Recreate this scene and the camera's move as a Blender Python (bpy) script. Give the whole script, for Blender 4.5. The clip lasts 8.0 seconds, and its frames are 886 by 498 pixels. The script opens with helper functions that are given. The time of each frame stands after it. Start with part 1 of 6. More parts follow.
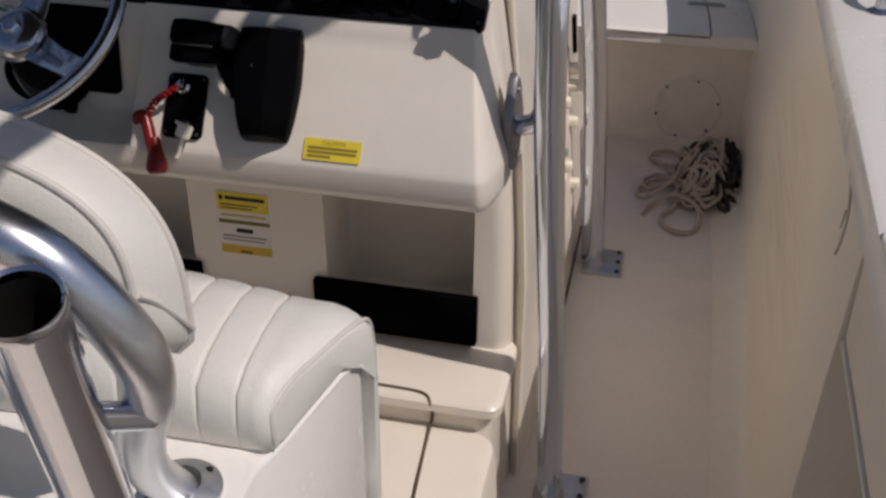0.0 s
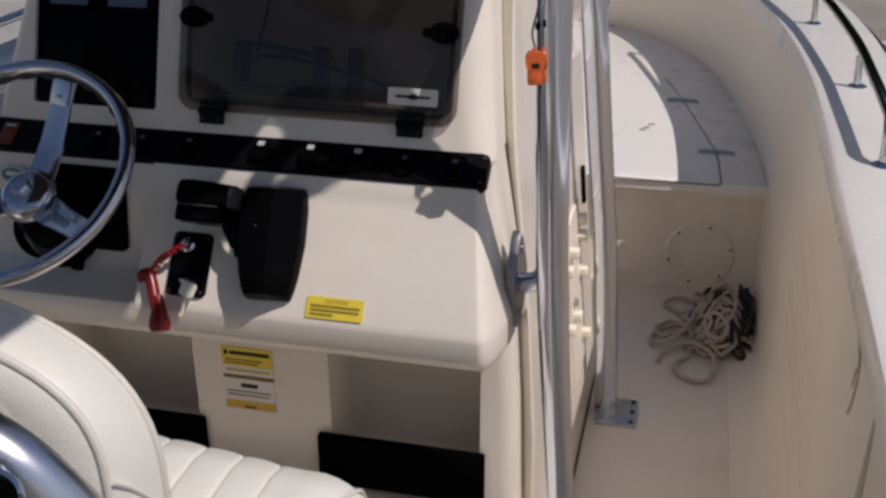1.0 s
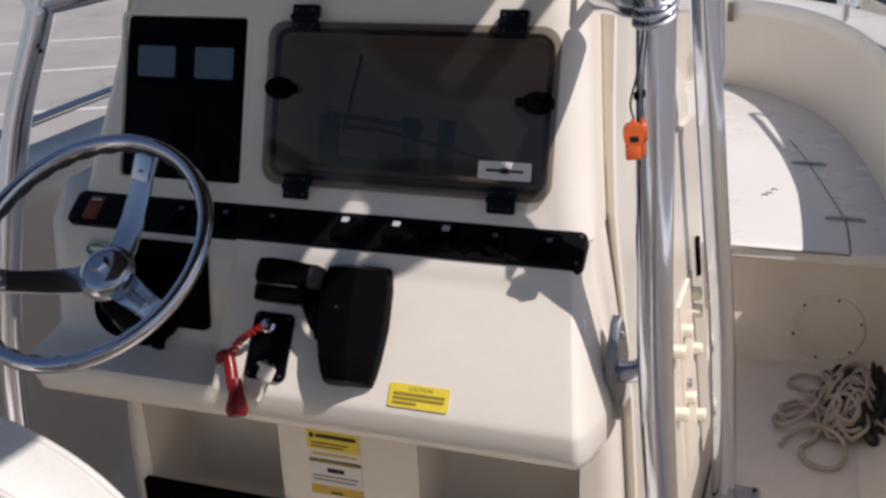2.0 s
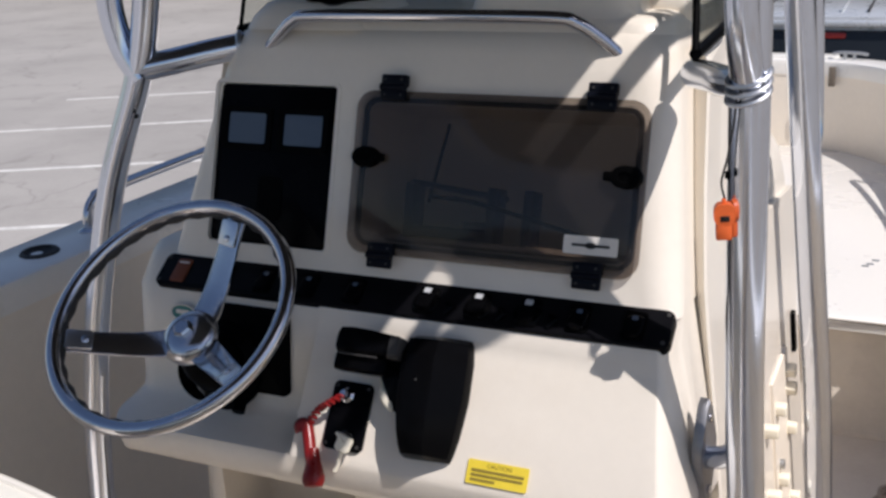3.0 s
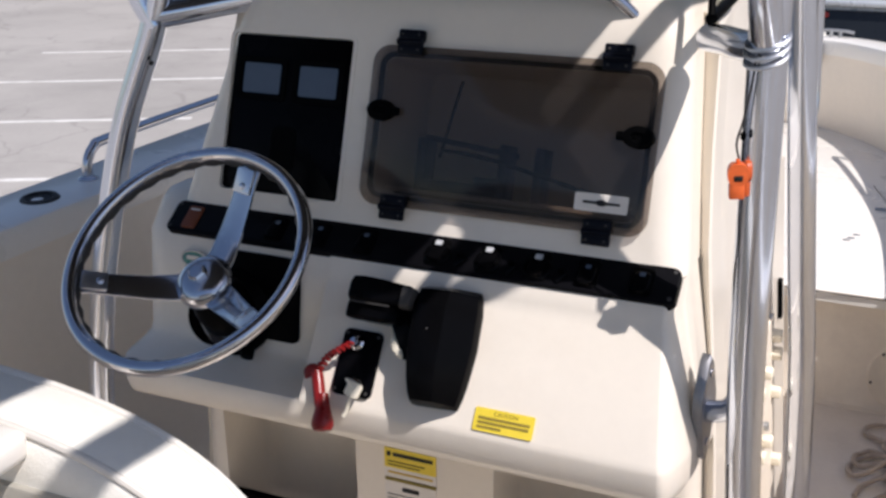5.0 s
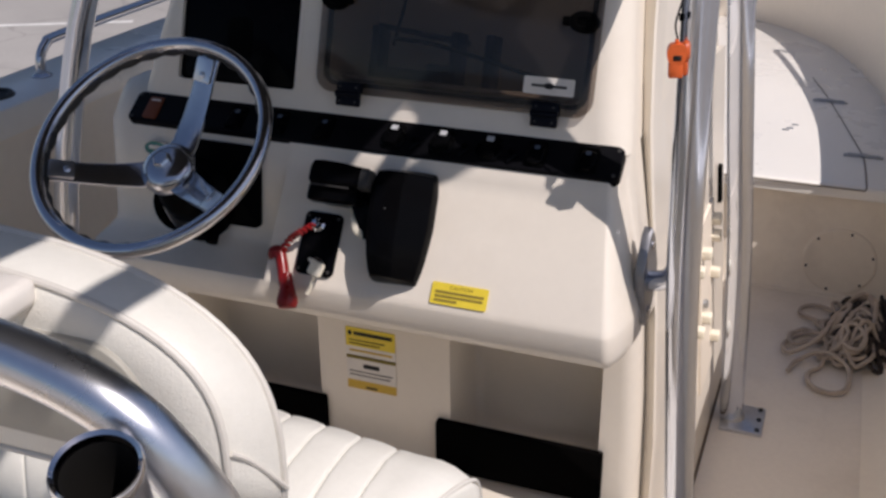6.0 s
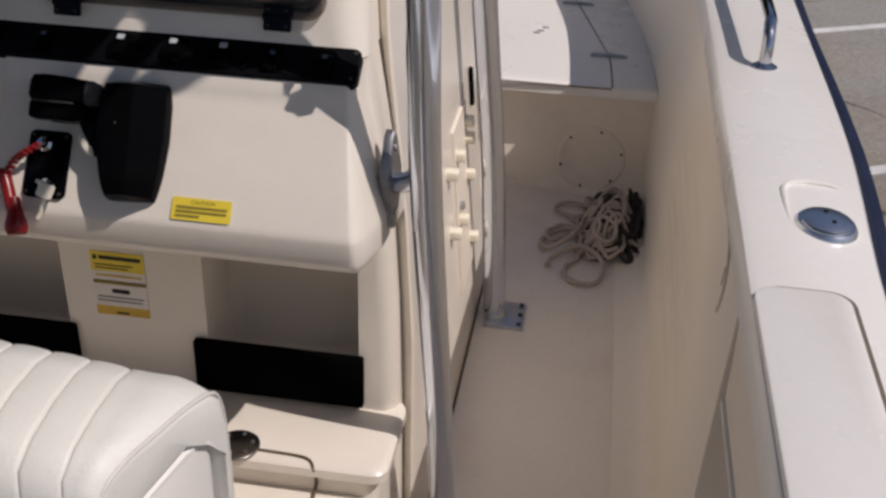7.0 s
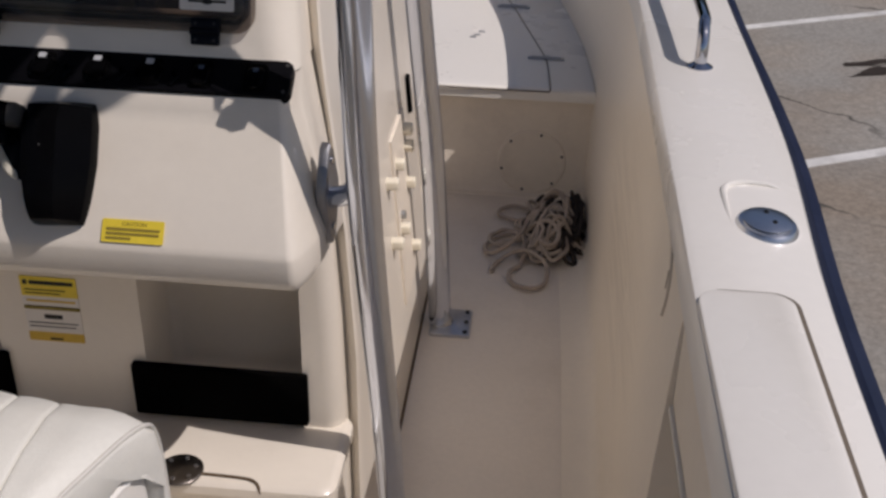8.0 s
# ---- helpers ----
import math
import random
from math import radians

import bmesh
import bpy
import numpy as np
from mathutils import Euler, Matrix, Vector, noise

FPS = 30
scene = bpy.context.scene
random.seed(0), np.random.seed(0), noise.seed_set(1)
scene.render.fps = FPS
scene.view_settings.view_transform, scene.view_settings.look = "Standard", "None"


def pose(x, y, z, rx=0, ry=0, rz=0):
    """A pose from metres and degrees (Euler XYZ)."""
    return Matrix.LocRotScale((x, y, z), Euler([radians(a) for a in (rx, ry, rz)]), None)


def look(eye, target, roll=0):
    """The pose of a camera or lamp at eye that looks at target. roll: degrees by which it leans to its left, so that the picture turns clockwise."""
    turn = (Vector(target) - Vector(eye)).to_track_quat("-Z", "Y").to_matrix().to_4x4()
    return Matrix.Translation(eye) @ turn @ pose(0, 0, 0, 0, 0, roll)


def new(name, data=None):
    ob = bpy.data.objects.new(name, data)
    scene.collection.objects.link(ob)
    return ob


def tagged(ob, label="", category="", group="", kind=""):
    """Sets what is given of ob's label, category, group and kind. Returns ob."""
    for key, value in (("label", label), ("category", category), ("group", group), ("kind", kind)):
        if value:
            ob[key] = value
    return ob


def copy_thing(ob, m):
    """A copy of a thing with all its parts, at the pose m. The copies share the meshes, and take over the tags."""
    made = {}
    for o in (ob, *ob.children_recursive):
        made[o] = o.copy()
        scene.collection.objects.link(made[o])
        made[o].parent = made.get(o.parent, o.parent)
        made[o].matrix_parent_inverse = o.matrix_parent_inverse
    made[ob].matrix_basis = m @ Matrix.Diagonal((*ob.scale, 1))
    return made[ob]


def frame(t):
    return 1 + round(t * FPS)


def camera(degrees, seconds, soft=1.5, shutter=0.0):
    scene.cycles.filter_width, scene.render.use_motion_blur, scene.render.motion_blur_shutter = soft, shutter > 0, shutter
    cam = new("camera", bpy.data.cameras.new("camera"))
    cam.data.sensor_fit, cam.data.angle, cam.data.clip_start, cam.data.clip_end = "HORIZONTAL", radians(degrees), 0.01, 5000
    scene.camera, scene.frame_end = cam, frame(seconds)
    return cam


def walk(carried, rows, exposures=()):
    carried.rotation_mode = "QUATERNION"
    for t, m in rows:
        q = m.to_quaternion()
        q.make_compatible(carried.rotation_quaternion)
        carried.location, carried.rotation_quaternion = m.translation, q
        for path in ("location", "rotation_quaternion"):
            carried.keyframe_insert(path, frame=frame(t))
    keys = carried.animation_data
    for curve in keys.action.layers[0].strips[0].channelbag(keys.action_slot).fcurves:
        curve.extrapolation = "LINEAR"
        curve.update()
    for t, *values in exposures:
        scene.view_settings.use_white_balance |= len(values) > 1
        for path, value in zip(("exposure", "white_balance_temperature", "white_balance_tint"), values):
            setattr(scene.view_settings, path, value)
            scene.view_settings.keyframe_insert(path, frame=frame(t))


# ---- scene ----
cam = camera(44.1, 8.0, soft=2.8)
# seconds, eye, target, roll
PATH = [
    (0, (0.723, -1.635, 1.676), (0.366, 0.018, 0.608), 0.4),
    (0.5, (0.743, -1.612, 1.688), (0.373, 0.11, 0.74), 0.1),
    (1, (0.746, -1.602, 1.701), (0.324, 0.158, 0.851), -0.3),
    (1.5, (0.753, -1.583, 1.704), (0.238, 0.176, 0.904), -1.5),
    (2, (0.757, -1.469, 1.686), (0.113, 0.27, 0.937), -2.6),
    (2.2, (0.747, -1.436, 1.695), (0.054, 0.286, 0.958), -2.95),
    (3.3, (0.76, -1.435, 1.708), (-0.064, 0.287, 1.112), -2.6),
    (3.5, (0.756, -1.44, 1.717), (-0.073, 0.292, 1.159), -2.4),
    (4, (0.743, -1.465, 1.73), (-0.07, 0.295, 1.237), -1.6),
    (4.5, (0.72, -1.489, 1.72), (-0.038, 0.265, 1.151), -0.25),
    (4.7, (0.717, -1.486, 1.708), (-0.04, 0.246, 1.088), -0.1),
    (5.8, (0.718, -1.583, 1.683), (0.023, 0.089, 0.833), -1.4),
    (6, (0.743, -1.59, 1.693), (0.1, 0.095, 0.829), -0.5),
    (6.5, (0.771, -1.58, 1.685), (0.341, 0.114, 0.713), 1.5),
    (7, (0.796, -1.565, 1.672), (0.554, 0.153, 0.677), 2.0),
    (7.5, (0.809, -1.557, 1.673), (0.684, 0.164, 0.661), 2.3),
    (8, (0.799, -1.532, 1.669), (0.655, 0.201, 0.683), 1.6),
]
walk(cam, [(t, look(eye, target, roll)) for t, eye, target, roll in PATH],
     exposures=((0.0, -0.78, 6450, 17), (1.0, -0.57, 6400, 17), (1.6, -0.31, 6350, 17), (3.3, 0.05, 6250, 15), (4.5, 0.27, 6250, 15), (5.8, -0.1, 6400, 18), (6.5, -0.46, 6450, 18), (7.2, -0.63, 6450, 18), (8.0, -0.71, 6450, 18)))

# ---------------------------------------------------------------- world, sun
SUN_DIR = Vector((0.655, -0.243, 1.0)).normalized()      # towards the sun
world = bpy.data.worlds.new("sky")
scene.world = world
world.use_nodes = True
wn = world.node_tree.nodes
sky = wn.new("ShaderNodeTexSky")
sky.sky_type = "NISHITA"
sky.sun_disc = False
sky.sun_elevation = math.asin(SUN_DIR.z)
sky.sun_rotation = math.atan2(SUN_DIR.x, SUN_DIR.y)
sky.air_density, sky.dust_density, sky.ozone_density = 1.0, 1.0, 1.0
world.node_tree.links.new(sky.outputs["Color"], wn["Background"].inputs["Color"])
wn["Background"].inputs["Strength"].default_value = 0.088

sun_data = bpy.data.lights.new("sun", "SUN")
sun_data.energy, sun_data.angle, sun_data.color = 4.4, radians(0.53), (1.0, 0.95, 0.88)
sun = new("sun", sun_data)
sun.matrix_world = look((20, 2, 32), Vector((20, 2, 32)) - SUN_DIR)

# ---------------------------------------------------------------- materials


def material(name, base, rough=0.5, metal=0.0, coat=0.0, vary=0.06, scale=6.0, fine=90.0, bump=0.0, bump_scale=200.0,
             rough_vary=0.08, stain=None, stain_amount=0.0, stain_scale=2.5, transmission=0.0, ior=1.45, aniso=0.0, spread=0.0, spec=0.5):
    """A principled surface whose colour and gloss vary at two scales, with optional stains, fine relief and piece-to-piece spread."""
    mat = bpy.data.materials.new(name)
    mat.use_nodes = True
    tree = mat.node_tree
    nodes, links = tree.nodes, tree.links
    bsdf = nodes["Principled BSDF"]
    coord = nodes.new("ShaderNodeTexCoord")

    def noise_at(s, detail=5.0, rough_n=0.6):
        n = nodes.new("ShaderNodeTexNoise")
        n.inputs["Scale"].default_value, n.inputs["Detail"].default_value = s, detail
        n.inputs["Roughness"].default_value = rough_n
        links.new(coord.outputs["Object"], n.inputs["Vector"])
        return n.outputs["Fac"]

    def mapped(value, a, b, lo, hi):
        m = nodes.new("ShaderNodeMapRange")
        m.inputs[1].default_value, m.inputs[2].default_value = a, b
        m.inputs[3].default_value, m.inputs[4].default_value = lo, hi
        links.new(value, m.inputs[0])
        return m.outputs[0]

    big, small = noise_at(scale), noise_at(fine, 3.0)
    add = nodes.new("ShaderNodeMath")
    add.operation = "MULTIPLY"
    links.new(mapped(big, 0.3, 0.7, 1 - vary, 1 + vary), add.inputs[0])
    links.new(mapped(small, 0.3, 0.7, 1 - vary * 0.6, 1 + vary * 0.6), add.inputs[1])
    value = add.outputs[0]
    if spread:
        info = nodes.new("ShaderNodeObjectInfo")
        geo = nodes.new("ShaderNodeNewGeometry")
        both = nodes.new("ShaderNodeMath")
        both.operation = "ADD"
        links.new(info.outputs["Random"], both.inputs[0])
        links.new(geo.outputs["Random Per Island"], both.inputs[1])
        times = nodes.new("ShaderNodeMath")
        times.operation = "MULTIPLY"
        links.new(mapped(both.outputs[0], 0, 2, 1 - spread, 1 + spread), times.inputs[0])
        links.new(value, times.inputs[1])
        value = times.outputs[0]
    hsv = nodes.new("ShaderNodeHueSaturation")
    hsv.inputs["Color"].default_value = (*base, 1)
    links.new(value, hsv.inputs["Value"])
    colour = hsv.outputs["Color"]
    if stain:
        mix = nodes.new("ShaderNodeMix")
        mix.data_type = "RGBA"
        mix.inputs[7].default_value = (*stain, 1)
        links.new(mapped(noise_at(stain_scale, 8.0, 0.7), 0.5, 0.75, 0.0, stain_amount), mix.inputs[0])
        links.new(colour, mix.inputs[6])
        colour = mix.outputs[2]
    links.new(colour, bsdf.inputs["Base Color"])
    links.new(mapped(big, 0.3, 0.7, max(0.02, rough - rough_vary), min(1, rough + rough_vary)), bsdf.inputs["Roughness"])
    bsdf.inputs["Metallic"].default_value = metal
    bsdf.inputs["Specular IOR Level"].default_value = spec
    bsdf.inputs["Coat Weight"].default_value = coat
    bsdf.inputs["Coat Roughness"].default_value = 0.12
    bsdf.inputs["Transmission Weight"].default_value = transmission
    bsdf.inputs["IOR"].default_value = ior
    bsdf.inputs["Anisotropic"].default_value = aniso
    if bump:
        bm_node = nodes.new("ShaderNodeBump")
        bm_node.inputs["Strength"].default_value = bump
        bm_node.inputs["Distance"].default_value = 0.002
        links.new(noise_at(bump_scale, 3.0), bm_node.inputs["Height"])
        links.new(bm_node.outputs["Normal"], bsdf.inputs["Normal"])
    return mat


CREAM = material("cream_gelcoat", (0.80, 0.735, 0.635), 0.36, coat=0.25, vary=0.02, scale=2.2, fine=60, stain=(0.52, 0.42, 0.31), stain_amount=0.16, stain_scale=3.0)
LINER = material("liner_gelcoat", (0.83, 0.75, 0.635), 0.42, coat=0.1, vary=0.03, scale=1.7, fine=40, stain=(0.36, 0.29, 0.22), stain_amount=0.30, stain_scale=2.3)
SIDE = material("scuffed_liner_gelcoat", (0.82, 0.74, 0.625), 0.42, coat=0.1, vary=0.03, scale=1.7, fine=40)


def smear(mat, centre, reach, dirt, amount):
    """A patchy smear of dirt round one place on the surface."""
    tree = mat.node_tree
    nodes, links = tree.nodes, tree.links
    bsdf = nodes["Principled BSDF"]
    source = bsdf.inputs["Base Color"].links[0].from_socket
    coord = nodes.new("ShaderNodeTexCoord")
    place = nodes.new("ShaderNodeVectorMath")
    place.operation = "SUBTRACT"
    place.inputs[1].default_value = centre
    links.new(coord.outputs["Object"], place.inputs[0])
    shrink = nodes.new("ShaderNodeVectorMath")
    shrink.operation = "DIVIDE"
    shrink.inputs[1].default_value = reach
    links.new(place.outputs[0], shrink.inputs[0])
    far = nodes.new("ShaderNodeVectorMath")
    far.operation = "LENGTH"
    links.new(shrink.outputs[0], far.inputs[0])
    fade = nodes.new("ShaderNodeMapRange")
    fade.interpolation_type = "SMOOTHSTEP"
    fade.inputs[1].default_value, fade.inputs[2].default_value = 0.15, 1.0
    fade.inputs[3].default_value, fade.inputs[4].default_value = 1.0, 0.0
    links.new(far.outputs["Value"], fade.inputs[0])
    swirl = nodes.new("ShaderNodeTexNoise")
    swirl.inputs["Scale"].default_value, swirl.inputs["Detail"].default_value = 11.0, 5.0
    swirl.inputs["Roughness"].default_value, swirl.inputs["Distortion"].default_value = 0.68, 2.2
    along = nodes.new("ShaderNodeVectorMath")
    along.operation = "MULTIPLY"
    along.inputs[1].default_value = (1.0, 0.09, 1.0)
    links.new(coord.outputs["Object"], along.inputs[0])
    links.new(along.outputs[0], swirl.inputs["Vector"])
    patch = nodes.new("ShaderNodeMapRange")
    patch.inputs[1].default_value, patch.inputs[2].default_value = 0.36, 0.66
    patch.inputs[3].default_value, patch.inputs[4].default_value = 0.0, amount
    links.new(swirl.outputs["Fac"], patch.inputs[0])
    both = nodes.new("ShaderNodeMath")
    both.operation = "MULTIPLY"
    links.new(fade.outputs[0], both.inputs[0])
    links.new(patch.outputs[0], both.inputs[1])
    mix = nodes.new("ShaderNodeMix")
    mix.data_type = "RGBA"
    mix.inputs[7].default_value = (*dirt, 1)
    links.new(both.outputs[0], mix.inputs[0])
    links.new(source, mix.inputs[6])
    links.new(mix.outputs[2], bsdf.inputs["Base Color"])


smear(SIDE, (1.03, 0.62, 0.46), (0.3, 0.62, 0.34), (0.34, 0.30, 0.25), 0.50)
DECK = material("nonskid_deck", (0.835, 0.76, 0.67), 0.65, vary=0.04, scale=1.5, fine=70, bump=0.5, bump_scale=260, stain=(0.42, 0.34, 0.26), stain_amount=0.22, stain_scale=2.0)
WHITE = material("white_gelcoat", (0.84, 0.81, 0.75), 0.3, coat=0.3, vary=0.02, scale=2.0, fine=50, bump=0.06, bump_scale=120, stain=(0.5, 0.45, 0.38), stain_amount=0.10, stain_scale=2.0)
VINYL = material("white_vinyl", (0.76, 0.74, 0.67), 0.42, vary=0.03, scale=5, fine=140, bump=0.35, bump_scale=420, stain=(0.55, 0.49, 0.40), stain_amount=0.16, stain_scale=6)
PIPING = material("vinyl_piping", (0.66, 0.63, 0.57), 0.5, vary=0.05)
SCUFF = material("grey_scuff", (0.50, 0.44, 0.37), 0.6, vary=0.12, scale=30)
SEAM = material("seam_shadow_gap", (0.16, 0.13, 0.10), 0.8, vary=0.1)
BLACK = material("black_plastic", (0.002, 0.002, 0.0022), 0.45, vary=0.1, scale=9, rough_vary=0.05, bump=0.1, bump_scale=500, spec=0.025)
GLOSSBLACK = material("gloss_black_panel", (0.0022, 0.0022, 0.003), 0.26, vary=0.1, rough_vary=0.06, spec=0.05)
PANEL = material("satin_black_panel", (0.0048, 0.0048, 0.0060), 0.32, vary=0.12, scale=18, rough_vary=0.06, spec=0.06)
CONTROL = material("throttle_black", (0.0024, 0.0024, 0.0028), 0.17, vary=0.12, rough_vary=0.04, bump=0.03, bump_scale=700, spec=0.05)
GREYBLK = material("dark_grey_rubber", (0.045, 0.043, 0.042), 0.6, vary=0.1, spec=0.30)
NAVY = material("navy_rub_rail", (0.012, 0.018, 0.045), 0.45, vary=0.12, scale=12)
HINGE = material("navy_black_hinge", (0.0045, 0.0055, 0.010), 0.4, vary=0.1, spec=0.12)
CHROME = material("polished_stainless", (0.55, 0.555, 0.59), 0.05, metal=1.0, vary=0.03, rough_vary=0.025, scale=14)
SPOKE = material("satin_stainless", (0.52, 0.53, 0.57), 0.17, metal=1.0, vary=0.04, rough_vary=0.03, scale=14)
ALUM = material("anodised_aluminium", (0.70, 0.745, 0.84), 0.15, metal=1.0, vary=0.03, scale=5, fine=60, rough_vary=0.04)
BRUSHED = material("brushed_aluminium", (0.70, 0.72, 0.76), 0.30, metal=1.0, vary=0.05, scale=7, fine=90, rough_vary=0.05)
DULLALUM = material("weathered_aluminium", (0.55, 0.56, 0.58), 0.42, metal=1.0, vary=0.12, scale=20, fine=160)
GUNMETAL = material("tarnished_steel", (0.20, 0.18, 0.165), 0.34, metal=1.0, vary=0.12, scale=30, fine=200)
SHELLGREY = material("warm_grey_plastic", (0.36, 0.345, 0.30), 0.5, vary=0.05, scale=8, bump=0.1, bump_scale=300)
SCREEN = material("grey_lcd", (0.075, 0.10, 0.14), 0.25, vary=0.04)
RED = material("red_cord", (0.21, 0.007, 0.007), 0.34, vary=0.1, scale=30)
ORANGE = material("orange_plastic", (0.78, 0.14, 0.03), 0.38, vary=0.08, scale=40)
YELLOW = material("yellow_label", (0.78, 0.60, 0.05), 0.45, vary=0.05, scale=20)
AMBER = material("amber_label", (0.62, 0.40, 0.04), 0.45, vary=0.05, scale=20)
LEGEND = material("worn_grey_legend", (0.46, 0.47, 0.48), 0.5, vary=0.15, scale=90)
PAPER = material("white_label", (0.74, 0.70, 0.64), 0.5, vary=0.04, scale=20)
INK = material("dark_ink", (0.008, 0.007, 0.006), 0.6, vary=0.1)
OLIVE = material("olive_ink", (0.25, 0.19, 0.03), 0.6, vary=0.1)
ROPE = material("dock_rope", (0.46, 0.385, 0.315), 0.9, vary=0.14, scale=25, fine=300, bump=0.9, bump_scale=260)
DARKROPE = material("wet_dark_net", (0.045, 0.033, 0.026), 0.9, vary=0.2, scale=30)
TEAL = material("teal_badge", (0.04, 0.20, 0.19), 0.3, vary=0.05)
CAPWHITE = material("ivory_cap", (0.82, 0.76, 0.62), 0.4, vary=0.05, scale=30)
BROWN = material("brown_gasket", (0.10, 0.065, 0.035), 0.7, vary=0.15, scale=25)
SHELF = material("box_lining", (0.6, 0.53, 0.46), 0.6, vary=0.06)
CANVAS = material("dark_canvas", (0.022, 0.021, 0.021), 0.8, vary=0.08, bump=0.3, bump_scale=300)
CAR = material("silver_car_paint", (0.62, 0.64, 0.65), 0.3, metal=0.35, coat=0.5, vary=0.03)
CARDARK = material("dark_car_glass", (0.01, 0.012, 0.014), 0.12, vary=0.05)
TAIL = material("red_lamp_lens", (0.35, 0.03, 0.02), 0.3, vary=0.08)
TYRE = material("tyre_rubber", (0.02, 0.02, 0.02), 0.8, vary=0.1)
STEEL = material("galvanised_steel", (0.42, 0.43, 0.44), 0.5, metal=0.9, vary=0.12, scale=12)
BARK = material("bark", (0.105, 0.08, 0.06), 0.9, vary=0.3, scale=6, fine=30, bump=0.8, bump_scale=40)
LEAF = material("broad_leaves", (0.025, 0.042, 0.011), 0.55, vary=0.25, scale=0.6, fine=6, spread=0.55, spec=0.15)
LEAF2 = material("dark_leaves", (0.013, 0.023, 0.007), 0.6, vary=0.25, scale=0.6, fine=6, spread=0.5, spec=0.15)
LITTER = material("leaf_litter", (0.018, 0.016, 0.010), 0.95, vary=0.3, scale=1.5, fine=14, bump=0.7, bump_scale=20)
PAINT = material("road_paint", (0.66, 0.65, 0.62), 0.7, vary=0.12, scale=3, fine=30, stain=(0.26, 0.24, 0.22), stain_amount=0.65, stain_scale=5)
WEBBING = material("dark_mesh_panel", (0.002, 0.0018, 0.0018), 0.8, vary=0.15, scale=20, bump=0.4, bump_scale=500, spec=0.02)


def smoked(name, tint, clear, rough=0.03, hazy=0.1):
    """A thin acrylic sheet: see-through and tinted, with a mirror-like sheen that grows at grazing angles."""
    mat = bpy.data.materials.new(name)
    mat.use_nodes = True
    nodes, links = mat.node_tree.nodes, mat.node_tree.links
    out = nodes["Material Output"]
    nodes.remove(nodes["Principled BSDF"])
    see = nodes.new("ShaderNodeBsdfTransparent")
    see.inputs["Color"].default_value = (*clear, 1)
    haze = nodes.new("ShaderNodeBsdfDiffuse")
    haze.inputs["Color"].default_value = (*tint, 1)
    body = nodes.new("ShaderNodeMixShader")
    n = nodes.new("ShaderNodeTexNoise")
    n.inputs["Scale"].default_value = 3.0
    ramp = nodes.new("ShaderNodeMapRange")
    ramp.inputs[3].default_value, ramp.inputs[4].default_value = hazy * 0.8, hazy * 1.2
    links.new(n.outputs["Fac"], ramp.inputs[0])
    links.new(ramp.outputs[0], body.inputs[0])
    links.new(see.outputs[0], body.inputs[1])
    links.new(haze.outputs[0], body.inputs[2])
    shine = nodes.new("ShaderNodeBsdfGlossy")
    shine.inputs["Roughness"].default_value = rough
    lay = nodes.new("ShaderNodeLayerWeight")
    lay.inputs["Blend"].default_value = 0.5
    power = nodes.new("ShaderNodeMath")
    power.operation = "POWER"
    power.inputs[1].default_value = 5.0
    links.new(lay.outputs["Facing"], power.inputs[0])
    fres = nodes.new("ShaderNodeMapRange")
    fres.inputs[3].default_value, fres.inputs[4].default_value = 0.03, 0.9
    links.new(power.outputs[0], fres.inputs[0])
    mix = nodes.new("ShaderNodeMixShader")
    links.new(fres.outputs[0], mix.inputs[0])
    links.new(body.outputs[0], mix.inputs[1])
    links.new(shine.outputs[0], mix.inputs[2])
    links.new(mix.outputs[0], out.inputs["Surface"])
    return mat


SMOKE = smoked("smoked_acrylic", (0.19, 0.17, 0.16), (0.62, 0.585, 0.56), 0.05, 0.05)
CLEAR = smoked("clear_acrylic", (0.5, 0.5, 0.46), (0.90, 0.91, 0.885), 0.02, 0.055)


